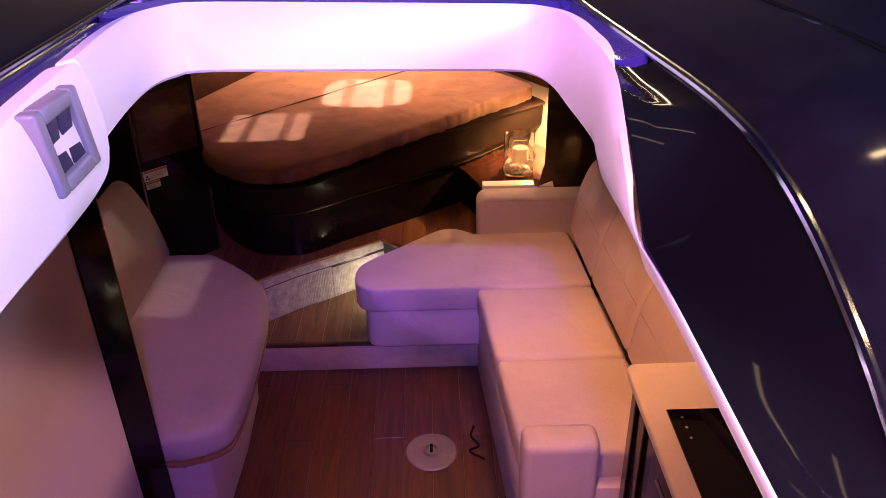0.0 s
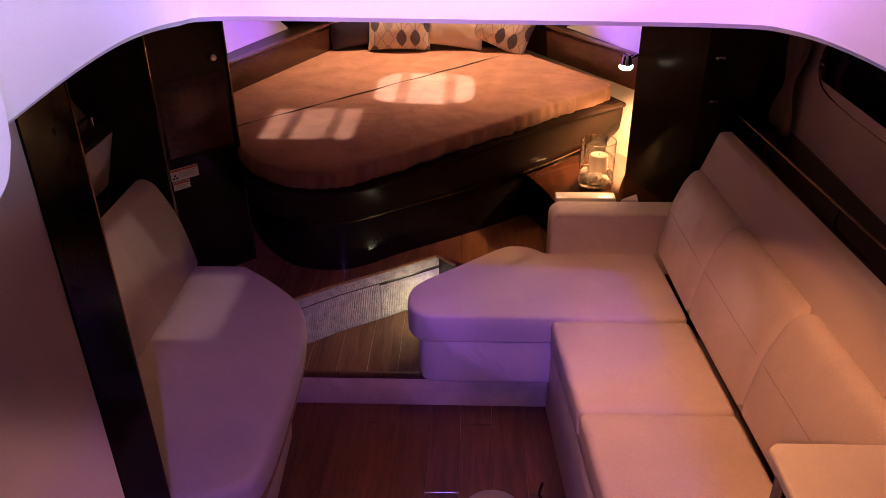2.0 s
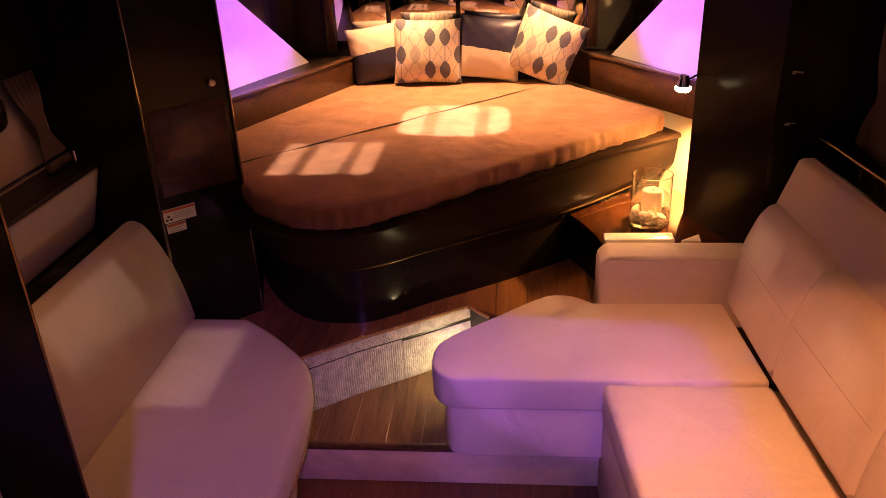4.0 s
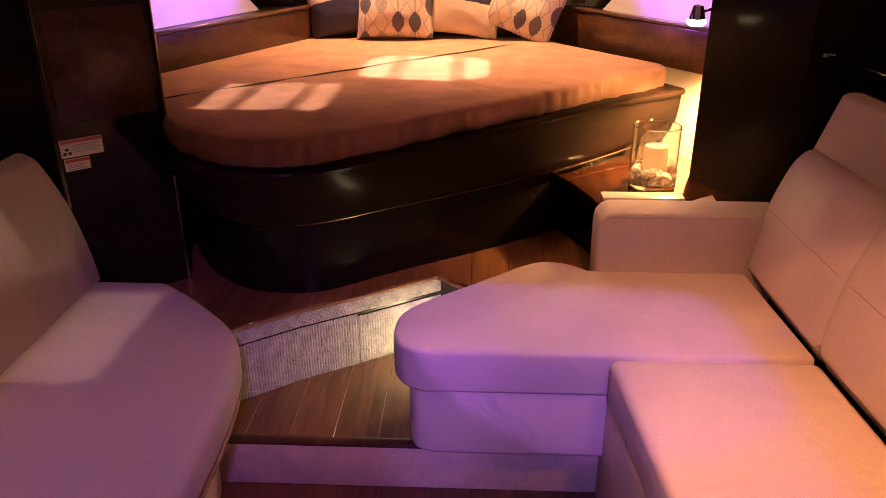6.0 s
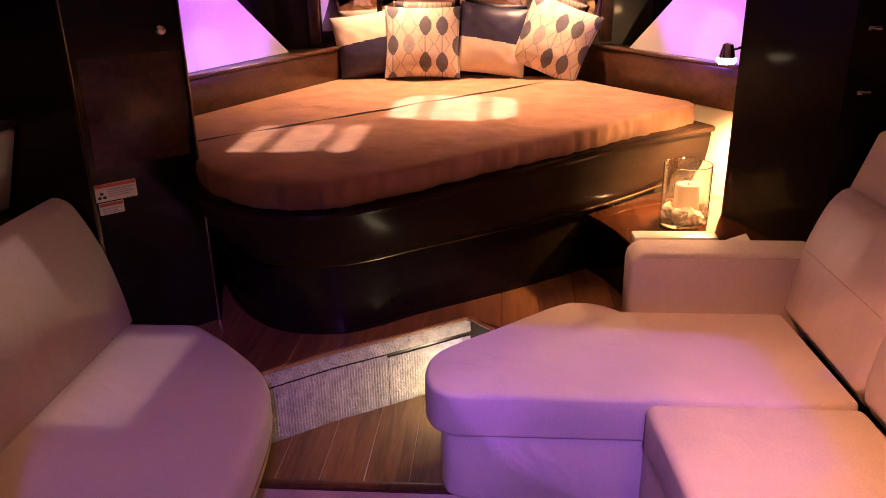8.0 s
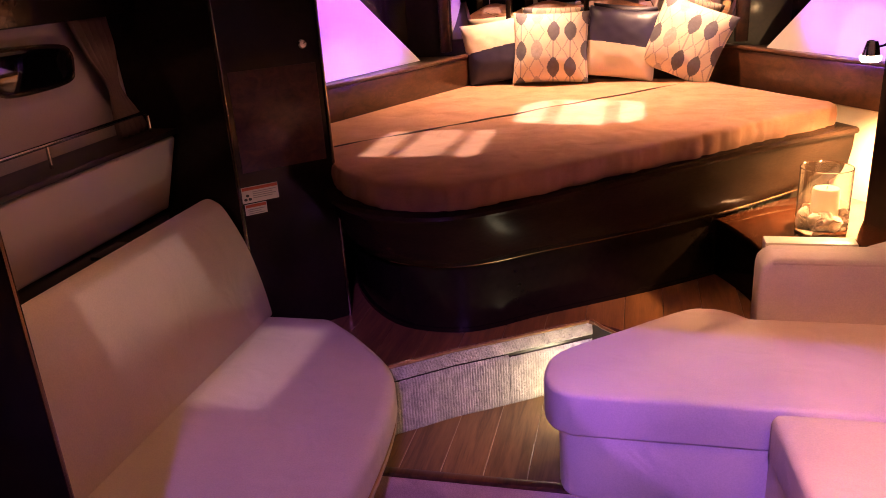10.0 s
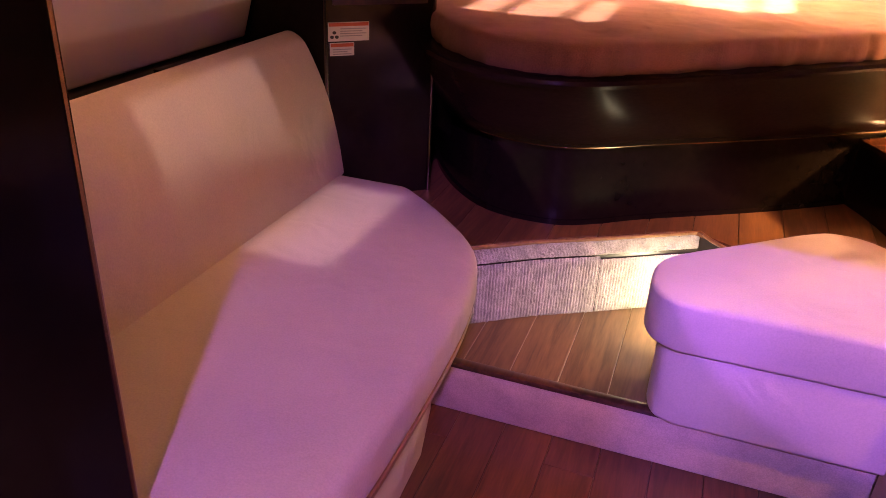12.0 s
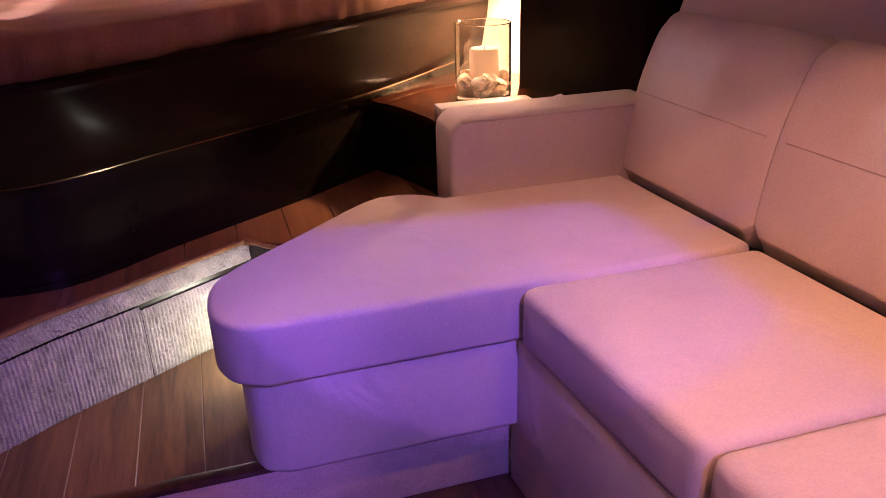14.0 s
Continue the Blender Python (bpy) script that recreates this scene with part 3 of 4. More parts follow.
# ---- companionway: padded coaming, groove, black deck ----
def padded_band(stations, full=0.03, per=6, taper=1.0):
    """A padded band: each station holds its lower and its upper inner edge point."""
    line = smooth_path([(*a, *b) for a, b in stations], per)
    n = len(line)
    rings = []
    for i, p in enumerate(line):
        q, r = line[max(0, i - 1)], line[min(n - 1, i + 1)]
        d = Vector((r[0] - q[0], r[1] - q[1], 0)).normalized()
        out = Vector((-d.y, d.x, 0))
        lo, hi = Vector(p[:3]), Vector(p[3:])
        thick = full * float(np.interp(i / n, (taper, taper + 0.15), (1.0, 0.2)))
        swell = min(0.008, 0.12 * (hi - lo).length)
        ring = [lo + out * 0.006]
        for f, o in ((0.05, 0.0), (0.25, -0.5), (0.5, -0.7), (0.75, -0.5), (0.94, 0.1), (1.0, 0.9)):
            ring.append(lo.lerp(hi, f) + out * swell * o)
        ring += [hi + out * thick - Vector((0, 0, 0.006)), hi + out * (thick + 0.004) - Vector((0, 0, 0.03)), lo + out * thick]
        rings.append(ring)
    return loft(rings)


coaming = thing("companionway_coaming", (0.1, 1.1, 2.0), "white padded coaming round the companionway under violet light", "coaming", kind="structure")
part("pad", padded_band([
    ((-0.200, 0.757, 1.998), (-0.216, 0.790, 2.103)), ((-0.208, 0.90, 2.0), (-0.228, 0.93, 2.102)), ((-0.205, 0.995, 2.0), (-0.226, 1.035, 2.101)),
    ((-0.183, 1.045, 2.0), (-0.203, 1.092, 2.1)), ((-0.14, 1.066, 2.0), (-0.15, 1.115, 2.1)), ((0.09, 1.052, 2.0), (0.09, 1.085, 2.1)),
    ((0.315, 1.036, 2.0), (0.325, 1.053, 2.1)), ((0.365, 1.012, 2.0), (0.382, 1.03, 2.1)), ((0.388, 0.95, 2.0), (0.404, 0.97, 2.1)),
    ((0.398, 0.85, 2.0), (0.404, 0.86, 2.108)), ((0.407, 0.73, 2.001), (0.401, 0.74, 2.118)), ((0.408, 0.70, 1.99), (0.398, 0.68, 2.122)),
    ((0.408, 0.665, 1.979), (0.394, 0.61, 2.122)), ((0.408, 0.61, 1.981), (0.394, 0.565, 2.095)), ((0.409, 0.56, 1.984), (0.398, 0.53, 2.05)),
    ((0.410, 0.50, 1.985), (0.405, 0.495, 2.0)), ((0.412, 0.38, 1.985), (0.412, 0.38, 1.992)), ((0.412, -0.1, 1.985), (0.412, -0.1, 1.992))], 0.03, 6, 0.55), PADDING, coaming)
part("side_pad", padded_band([((-0.194, y, zb), (-0.212 - 0.012 * (zt - 2.0), y + 0.02, zt)) for y, zb, zt in
                              ((-0.4, 1.955, 1.99), (0.30, 1.955, 1.995), (0.44, 1.953, 2.03), (0.53, 1.952, 2.075), (0.60, 1.952, 2.093), (0.70, 1.956, 2.1), (0.745, 1.966, 2.102), (0.764, 1.99, 2.10))], 0.036), PADDING, coaming)

# switch panel on the port pad
switch = thing("switch_panel", (-0.2, 0.69, 1.985), "silver-grey double rocker switch panel on the padded coaming", "switch")
lean = Matrix(((1, 0, -0.10, 0.10 * 2.04 + 0.0655), (0, 1, 0, -0.034), (0, 0, 1, 0.046), (0, 0, 0, 1)))
frame_bm = None
for y0, y1, z0, z1 in ((0.646, 0.665, 1.950, 2.046), (0.737, 0.756, 1.950, 2.046), (0.665, 0.737, 1.950, 1.968), (0.665, 0.737, 2.028, 2.046)):
    frame_bm = box(-0.285, -0.262, y0, y1, z0, z1, 0.004, 3, frame_bm)
part("bezel", moved(frame_bm, lean), GREY_PLASTIC, switch)
part("back_plate", moved(box(-0.285, -0.275, 0.663, 0.739, 1.966, 2.031), lean), SWITCH_BLUE, switch)
for y in (0.683, 0.719):
    part("rocker", moved(prism([(-0.281, 1.969), (-0.267, 1.969), (-0.272, 1.998), (-0.267, 2.027), (-0.281, 2.027)], "y", y - 0.0165, y + 0.0165, 0.002, 2), lean), SWITCH_BLUE, switch)

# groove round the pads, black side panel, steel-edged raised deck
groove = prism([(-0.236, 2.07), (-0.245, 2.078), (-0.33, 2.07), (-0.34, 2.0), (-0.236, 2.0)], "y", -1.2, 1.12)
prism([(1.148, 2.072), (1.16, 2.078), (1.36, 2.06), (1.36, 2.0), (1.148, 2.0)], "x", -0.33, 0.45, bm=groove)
single("deck_groove", groove, GROOVE, "black glossy groove round the companionway, blue reflection put into its colour", "deck", kind="structure")
RIM = smooth_path([(0.440, 1.36, 2.085), (0.458, 1.10, 2.085), (0.491, 0.82, 2.085), (0.510, 0.655, 2.085), (0.515, 0.53, 2.083), (0.518, 0.45, 2.070), (0.52, 0.385, 2.051), (0.52, 0.325, 2.028), (0.52, 0.26, 1.997), (0.52, 0.15, 1.93), (0.52, -0.1, 1.75)], 6)


def inner_edge(y):
    """The lower edge of the black side panel beside the starboard pad."""
    return Vector((float(np.interp(y, (-0.1, 0.38, 0.51, 0.60, 0.70, 0.86, 1.10), (0.418, 0.418, 0.413, 0.404, 0.408, 0.416, 0.43))), y,
                   float(np.interp(y, (-0.1, 0.38, 0.495, 0.53, 0.565, 0.61, 0.70, 1.10), (1.985, 1.986, 1.994, 2.04, 2.085, 2.108, 2.10, 2.08)))))


def side_strip(y_from, y_to):
    rings = []
    for p in RIM:
        if y_from <= p[1] <= y_to:
            a, b = inner_edge(p[1]), Vector(p)
            sag = Vector((0, 0, -0.012))
            rings.append([a, a.lerp(b, 0.3) + sag, a.lerp(b, 0.65) + sag, a.lerp(b, 0.9) + sag * 0.2, b, b - Vector((0, 0, 0.03)), a - Vector((0, 0, 0.008))])
    return loft(rings)


# same black surface as the panel aft; its blue reflection is painted in
single("deck_groove_starboard", side_strip(0.80, 1.37), GROOVE, "black glossy groove beside the companionway, blue reflection put into its colour", "deck", kind="structure")
single("side_panel_black", side_strip(-0.2, 0.81), PANEL_BLACK, "glossy black acrylic panel curving down beside the companionway", "panel", kind="structure")
single("deck_port", prism([(-0.325, 2.02), (-0.332, 2.075), (-0.36, 2.09), (-2.6, 2.165), (-2.6, 2.02)], "y", -2.2, 1.4), DECK_BLACK, "glossy black deck moulding", "deck", kind="structure")
single("deck_forward", prism([(1.362, 2.02), (1.368, 2.085), (1.40, 2.095), (1.7, 2.19), (1.7, 2.02)], "x", -2.6, 2.6), DECK_BLACK, "glossy black foredeck moulding", "deck", kind="structure")
deck_rings = []
for p in RIM:
    b = Vector(p)
    deck_rings.append([b + Vector(o) for o in ((0.004, 0, -0.004), (0.02, 0, 0.012), (0.05, 0, 0.024), (0.13, 0, 0.05), (0.30, 0, 0.09), (0.345, 0, 0.115), (0.37, 0, 0.19), (0.42, 0, 0.205), (2.1, 0, 0.235), (2.1, 0, -0.05), (0.004, 0, -0.028))])
single("deck_starboard", loft(deck_rings), DECK_BLACK, "glossy black dashboard moulding", "deck", kind="structure")
single("deck_edge_port", tube([(-0.329, -1.0, 2.08), (-0.329, 1.2, 2.08), (-0.322, 1.3, 2.082), (-0.295, 1.352, 2.086)], 0.005, 10), CHROME, "polished steel edge along the deck groove", "trim", kind="structure")
single("deck_edge_forward", tube([(-0.295, 1.362, 2.090), (0.44, 1.362, 2.090)], 0.006, 10), CHROME, "polished steel edge ahead of the companionway", "trim", kind="structure")
single("deck_edge_starboard", tube([(x, y, z + 0.002) for x, y, z in RIM], 0.006, 10), CHROME, "polished steel edge curving down beside the companionway", "trim", kind="structure")
for off, z in ((0.155, 0.056), (0.24, 0.076)):
    single("deck_seam", tube([(x + off, y, zz + z) for x, y, zz in RIM[:34]], 0.003, 6), BLACK_GLASS, "thin raised bead along the black dashboard", "trim", kind="structure")
rail_path = smooth_path([(0.80, 0.56, 2.17), (0.76, 0.51, 2.235), (0.765, 0.46, 2.265), (0.85, 0.38, 2.285), (1.0, 0.25, 2.34)], 8)
single("grab_rail", tube(rail_path, 0.011, 12), CHROME, "polished steel grab rail on the black dashboard", "rail", (0.78, 0.45, 2.2))


# ---- berth ----
bed = thing("island_berth", (-0.1, 4.0, 0.388), "dark walnut island berth with a flared curved base", "bed")
low_line = even(smooth_path([(-1.05, 3.85), (-0.93, 3.60), (-0.80, 3.42), (-0.66, 3.315), (-0.48, 3.30), (-0.36, 3.36), (-0.23, 3.46), (0.16, 3.72), (0.50, 4.0), (0.86, 4.40)], 8), 60)
top_line = even(smooth_path([(-1.18, 3.85), (-1.02, 3.55), (-0.88, 3.29), (-0.69, 3.115), (-0.46, 3.095), (-0.25, 3.235), (0.08, 3.535), (0.41, 3.85), (0.64, 4.04), (0.872, 4.215)], 8), 60)


def outline(line, z, out=0.0):
    pts = []
    n = len(line)
    for i, (x, y) in enumerate(line):
        a, b = line[max(0, i - 1)], line[min(n - 1, i + 1)]
        d = Vector((b[0] - a[0], b[1] - a[1], 0)).normalized()
        pts.append((x + d.y * out, y - d.x * out, z))
    return pts


def closed_back(ring, z):
    return ring + [(0.40, 5.03, z), (-0.68, 5.03, z)]


def blend(f, z, out=0.0):
    return outline([(a[0] + (b[0] - a[0]) * f, a[1] + (b[1] - a[1]) * f) for a, b in zip(low_line, top_line)], z, out)


part("plinth", loft([closed_back(outline(low_line, z), z) for z in (0.388, 0.66)]), GLOSS_BLACK, bed)
part("plinth_skirting", loft([closed_back(outline(low_line, z, 0.008), z) for z in (0.389, 0.415)]), GLOSS_BLACK, bed)
part("flared_side", loft([closed_back(blend(f, z, o), z) for f, z, o in ((0.02, 0.655, 0.012), (0.10, 0.648, 0.02), (0.16, 0.656, 0.026), (0.35, 0.70, 0.03), (0.7, 0.79, 0.02), (0.98, 0.858, 0.004))]), BERTH_WOOD, bed)
# metal tube added to give the rounded lower edge its highlight
part("highlight_tube", tube([(x, y, 0.650) for x, y, z in blend(0.10, 0.65, 0.021)], 0.005, 8), DARK_TRIM, bed, "thin metal tube added for the highlight along the lower edge")
part("rim", loft([closed_back(blend(1.0, z, o), z) for z, o in ((0.852, 0.0), (0.854, 0.014), (0.864, 0.020), (0.874, 0.016), (0.878, 0.004), (0.878, -0.03))]), BERTH_WOOD, bed, "glossy rounded rim")
mattress_line = even(smooth_path([(-1.19, 4.02), (-1.08, 3.76), (-0.985, 3.58), (-0.86, 3.335), (-0.67, 3.155), (-0.46, 3.13), (-0.26, 3.27), (0.07, 3.57), (0.40, 3.88), (0.60, 4.07), (0.76, 4.20)], 8), 90)
mattress_ring = mattress_line + [(0.80, 4.245), (0.79, 4.31), (0.45, 4.78), (0.36, 4.96), (-0.17, 5.055), (-0.70, 5.03), (-0.80, 4.86)]


def mattress():
    """The mattress: rounded edges, a gathered cover hanging in small folds at the sides."""
    n = 620
    ring = even(mattress_ring + [mattress_ring[0]], n + 1)[:-1]
    rows = ((0.872, 0.004), (0.885, 0.012), (0.915, 0.014), (0.938, 0.013), (0.949, 0.010), (0.955, 0.003), (0.957, -0.010), (0.958, -0.05))
    centre = Vector((-0.15, 4.2, 0))
    rings = []
    for z, o in rows:
        out = []
        for i, (x, y) in enumerate(ring):
            a, b = ring[i - 1], ring[(i + 1) % n]
            d = Vector((b[0] - a[0], b[1] - a[1], 0)).normalized()
            nrm = Vector((d.y, -d.x, 0))
            if nrm.dot(Vector((x, y, 0)) - centre) < 0:
                nrm = -nrm
            fold = (0.006 * noise.noise(Vector((x * 48, y * 48, z * 4))) + 0.012 * noise.noise(Vector((x * 26, y * 26, z * 3))) + 0.008 * noise.noise(Vector((x * 11 + z * 30, y * 11 - z * 18, 4)))) * (1.0 if z < 0.945 else 0.5)
            p = Vector((x, y, z)) + nrm * (o + fold)
            out.append((p.x, p.y, z))
        rings.append(out)
    bm = loft(rings, caps=False)
    # the top, drawn in towards the middle in steps
    last = rings[-1]
    vs = [v for v in bm.verts][-n:]
    prev = vs
    for k in range(1, 14):
        f = 1 - k / 14
        cur = []
        for (x, y, z) in last:
            px, py = centre.x + (x - centre.x) * f, centre.y + (y - centre.y) * f
            wz = 0.008 * noise.noise(Vector((px * 5, py * 5, 1))) + 0.011 * noise.noise(Vector((px * 14 + py * 9, py * 3 - px * 3, 7))) * max(0, 1 - 2.2 * abs(py - 3.75 - 0.7 * px))
            cur.append(bm.verts.new((px, py, 0.957 + wz)))
        for i in range(n):
            bm.faces.new((prev[i], prev[(i + 1) % n], cur[(i + 1) % n], cur[i]))
        prev = cur
    bm.faces.new(prev)
    return bm


bedding = thing("mattress", (-0.15, 4.2, 0.872), "berth mattress in a creased tan-brown fitted cover", "mattress")
part("cover", mattress(), BEDSPREAD, bedding, "", 60)
seam_pts = [(-0.98 + 1.34 * f, 3.60 + 1.30 * f, 0.9585 + 0.001 * math.sin(f * 40)) for f in np.linspace(0, 0.97, 40)]
part("seam", tube(seam_pts, 0.0035, 6), SEAM, bedding, "dark seam between two cushions")


# ---- pillows ----
def ogee(u, v):
    """The print on the patterned pillows: 1 slate drop, 2 pale drop, 3 chain line, 0 ground."""
    cols = 4.6
    c = math.floor(u * cols)
    fu = u * cols - c - 0.5
    fv = v * 2.0 + (0.1 if c in (2, 3) else 0.62)
    r = fv - math.floor(fv)
    t = abs(r - 0.5) * 2
    half = 0.37 * max(0.0, math.cos(t * math.pi / 2 * 1.75)) ** 0.75 if t < 0.56 else 0.0
    if abs(fu) < half:
        return 2 if c == 1 else 1
    if abs(abs(fu) - 0.46 * (1 - math.cos(t * math.pi / 2))) < 0.035 or (t > 0.56 and abs(fu) < 0.05 and c != 1):
        return 3
    return 0


def pillow(width, height, depth, paint, mats, label, m, flange=0.0):
    n = 100
    bm = bmesh.new()
    sides = []
    for s in (1, -1):
        grid = []
        for i in range(n + 1):
            row = []
            for j in range(n + 1):
                u, v = i / n, j / n
                a, b = 2 * u - 1, 2 * v - 1
                puff = max(0.0, (1 - abs(a) ** 2.6) * (1 - abs(b) ** 2.6)) ** 0.55
                pinch = 1 - 0.055 * (1 - abs(a) ** 2) * abs(b) ** 3
                pinch_b = 1 - 0.055 * (1 - abs(b) ** 2) * abs(a) ** 3
                wr = 0.004 * noise.noise(Vector((a * 4, b * 4, s * 3 + width))) * (1 - puff * 0.4)
                row.append(bm.verts.new((a * width / 2 * pinch_b, -s * (depth / 2 * puff + wr), height / 2 * (1 + b * pinch))))
            grid.append(row)
        sides.append(grid)
        for i in range(n):
            for j in range(n):
                f = bm.faces.new((grid[i][j], grid[i + 1][j], grid[i + 1][j + 1], grid[i][j + 1]))
                f.material_index = paint((i + 0.5) / n, (j + 0.5) / n)
    bmesh.ops.remove_doubles(bm, verts=bm.verts, dist=0.0012)
    ob = new("throw_pillow", mesh_from("throw_pillow", bm, mats, 60))
    ob.matrix_world = m
    return tagged(ob, label, "pillow", "pillows on the berth")


PRINT = (PILLOW_CREAM, PILLOW_GREY, PILLOW_PALE, PILLOW_PALE)
PLAIN = (PILLOW_CREAM, PILLOW_NAVY)
TOP = 0.957
pillow(0.34, 0.31, 0.13, lambda u, v: 1 if v < 0.52 + 0.06 * u else 0, PLAIN, "cream throw pillow with a navy satin lower half", pose(-0.585, 4.955, TOP + 0.008, -14, -7, 14))
pillow(0.37, 0.345, 0.14, ogee, PRINT, "cream throw pillow printed with slate drops, upright", pose(-0.345, 4.90, TOP + 0.004, -16, 1, 3))
pillow(0.35, 0.335, 0.13, lambda u, v: 1 if v > 0.50 - 0.05 * u else 0, PLAIN, "cream throw pillow with a navy satin upper half", pose(-0.03, 4.935, TOP + 0.012, -14, 7, -4))
pillow(0.36, 0.35, 0.13, ogee, PRINT, "cream throw pillow printed with slate drops, tilted", pose(0.215, 4.885, TOP + 0.028, -20, 20, -18))


# ---- port settee ----
settee = thing("settee", (-0.85, 2.5, 0.0), "cream upholstered two-seat settee with a leaning back", "settee")
seat_poly = [(-1.15, 1.86), (-0.68, 1.85), (-0.565, 1.895), (-0.515, 1.99), (-0.508, 2.30), (-0.525, 2.66), (-0.578, 2.86), (-0.725, 3.03), (-0.87, 3.155), (-1.15, 3.155)]
seat_poly = smooth_path(seat_poly[1:9], 5) + [seat_poly[9], seat_poly[0]]
part("seat_cushion", prism(seat_poly, "z", 0.385, 0.507, 0.035, 4), UPHOLSTERY, settee)
base_poly = [(-1.2, 1.86), (-0.74, 1.89), (-0.63, 1.94), (-0.608, 2.02), (-0.602, 2.30), (-0.618, 2.64), (-0.66, 2.82), (-0.77, 2.98), (-0.89, 3.13), (-1.2, 3.13)]
part("base", prism(base_poly, "z", 0.0, 0.371, 0.01, 2), UPHOLSTERY, settee)
part("seat_board", prism([(x - (0.006 if x > -1.1 else 0), y) for x, y in seat_poly], "z", 0.370, 0.386, 0.003, 2), OAK_STRIP, settee, "honey oak board under the cushion")
back = [(-1.10, 0.492), (-1.085, 0.54), (-1.125, 0.72), (-1.185, 0.855), (-1.222, 0.892), (-1.258, 0.896), (-1.293, 0.865), (-1.30, 0.78), (-1.26, 0.49)]
part("backrest", prism(smooth_path(back, 4, True), "y", 1.865, 3.158, 0.026, 4), UPHOLSTERY, settee)

# ledge, padded panel and fiddle rail behind the settee
single("ledge_port", box(-1.47, -1.235, 1.845, 3.168, 0.82, 0.862, 0.004), GLOSS_BLACK, "dark ledge behind the settee", "ledge", kind="structure")
single("side_panel_port", prism([(-1.395, 0.864), (-1.325, 1.096), (-1.34, 1.106), (-1.44, 1.106), (-1.44, 0.864)], "y", 1.845, 3.166, 0.006, 3), PANEL_FABRIC, "beige padded strip behind the settee", "panel", kind="structure")
shelf_p = thing("fiddle_shelf", (-1.5, 2.5, 1.09), "narrow dark shelf with a polished fiddle rail", "shelf")
part("shelf_board", box(-1.47, -1.315, 1.845, 3.168, 1.106, 1.124, 0.004), DARK_WOOD, shelf_p)
part("rail_bar", tube([(-1.375, 1.9, 1.185), (-1.375, 3.10, 1.185), (-1.375, 3.118, 1.175), (-1.375, 3.12, 1.122)], 0.006, 10), CHROME, shelf_p)
for y in (2.15, 2.68):
    part("rail_post", tube([(-1.375, y, 1.122), (-1.375, y, 1.183)], 0.005, 8), CHROME, shelf_p)

single("pelmet_port", box(-1.56, -1.38, 1.846, 3.168, 1.47, 1.948, 0.004), GLOSS_BLACK, "dark lacquered locker row above the hull window", "locker", kind="structure")

# porthole and curtain on the port hull
port = thing("porthole", (-1.48, 2.8, 1.3), "dark oval hull window in the beige lining", "window", kind="structure")
glass_pts = smooth_path([(2.62, 1.37), (2.65, 1.325), (2.72, 1.305), (2.91, 1.31), (2.945, 1.345), (2.93, 1.40), (2.78, 1.415), (2.65, 1.415)], 5, True)
part("pane", moved(prism(glass_pts, "x", -0.006, 0.006, 0.002, 2), pose(-1.468, 0, 0)), BLACK_GLASS, port)
part("gasket", tube([(-1.461, y, z) for y, z in glass_pts], 0.006, 8, True), DARK_TRIM, port)


def curtain(name, x, y0, y1, z0, z1, tie, lean, label):
    """A gathered curtain, drawn together at its tie."""
    bm = bmesh.new()
    grid = []
    for i in range(61):
        u = i / 60
        col = []
        for j in range(25):
            v = j / 24
            z = z1 + (z0 - z1) * v
            pinch = 1 - 0.55 * math.exp(-((z - tie) / 0.07) ** 2)
            mid = (y0 + y1) / 2 + lean * (1 - v) * 0.5
            y = mid + (y0 + (y1 - y0) * u - (y0 + y1) / 2) * pinch * (0.75 + 0.35 * abs(z - tie) / 0.2)
            col.append(bm.verts.new((x + 0.012 * math.sin(u * 34 + v * 1.5) * pinch + 0.05 * v * (1 if x < 0 else -1), y, z)))
        grid.append(col)
    for a, b in zip(grid, grid[1:]):
        for j in range(24):
            bm.faces.new((a[j], b[j], b[j + 1], a[j + 1]))
    ob = single(name, bm, CURTAIN, label, "curtain", (x, (y0 + y1) / 2, z0), smooth=80)
    s = ob.modifiers.new("thickness", "SOLIDIFY")
    s.thickness = 0.003
    return ob


curtain("curtain", -1.450, 3.00, 3.15, 1.126, 1.468, 1.27, -0.10, "gathered brown curtain tied back beside the porthole")
single("wall_cabinet", box(-1.2, -0.872, 1.846, 2.03, 1.38, 1.80, 0.02, 3), BLACK_GLASS, "small black rounded wall cabinet hung on the partition", "cabinet", (-1.02, 1.94, 1.38))

# safety labels and knob on the angled locker front
along = (Vector((-0.902, 3.386, 0)) - Vector((-1.135, 3.165, 0))).normalized()
face = Matrix.Translation((-1.135, 3.165, 0)) @ Matrix(((along.x, -along.y, 0, 0), (along.y, along.x, 0, 0), (0, 0, 1, 0), (0, 0, 0, 1)))


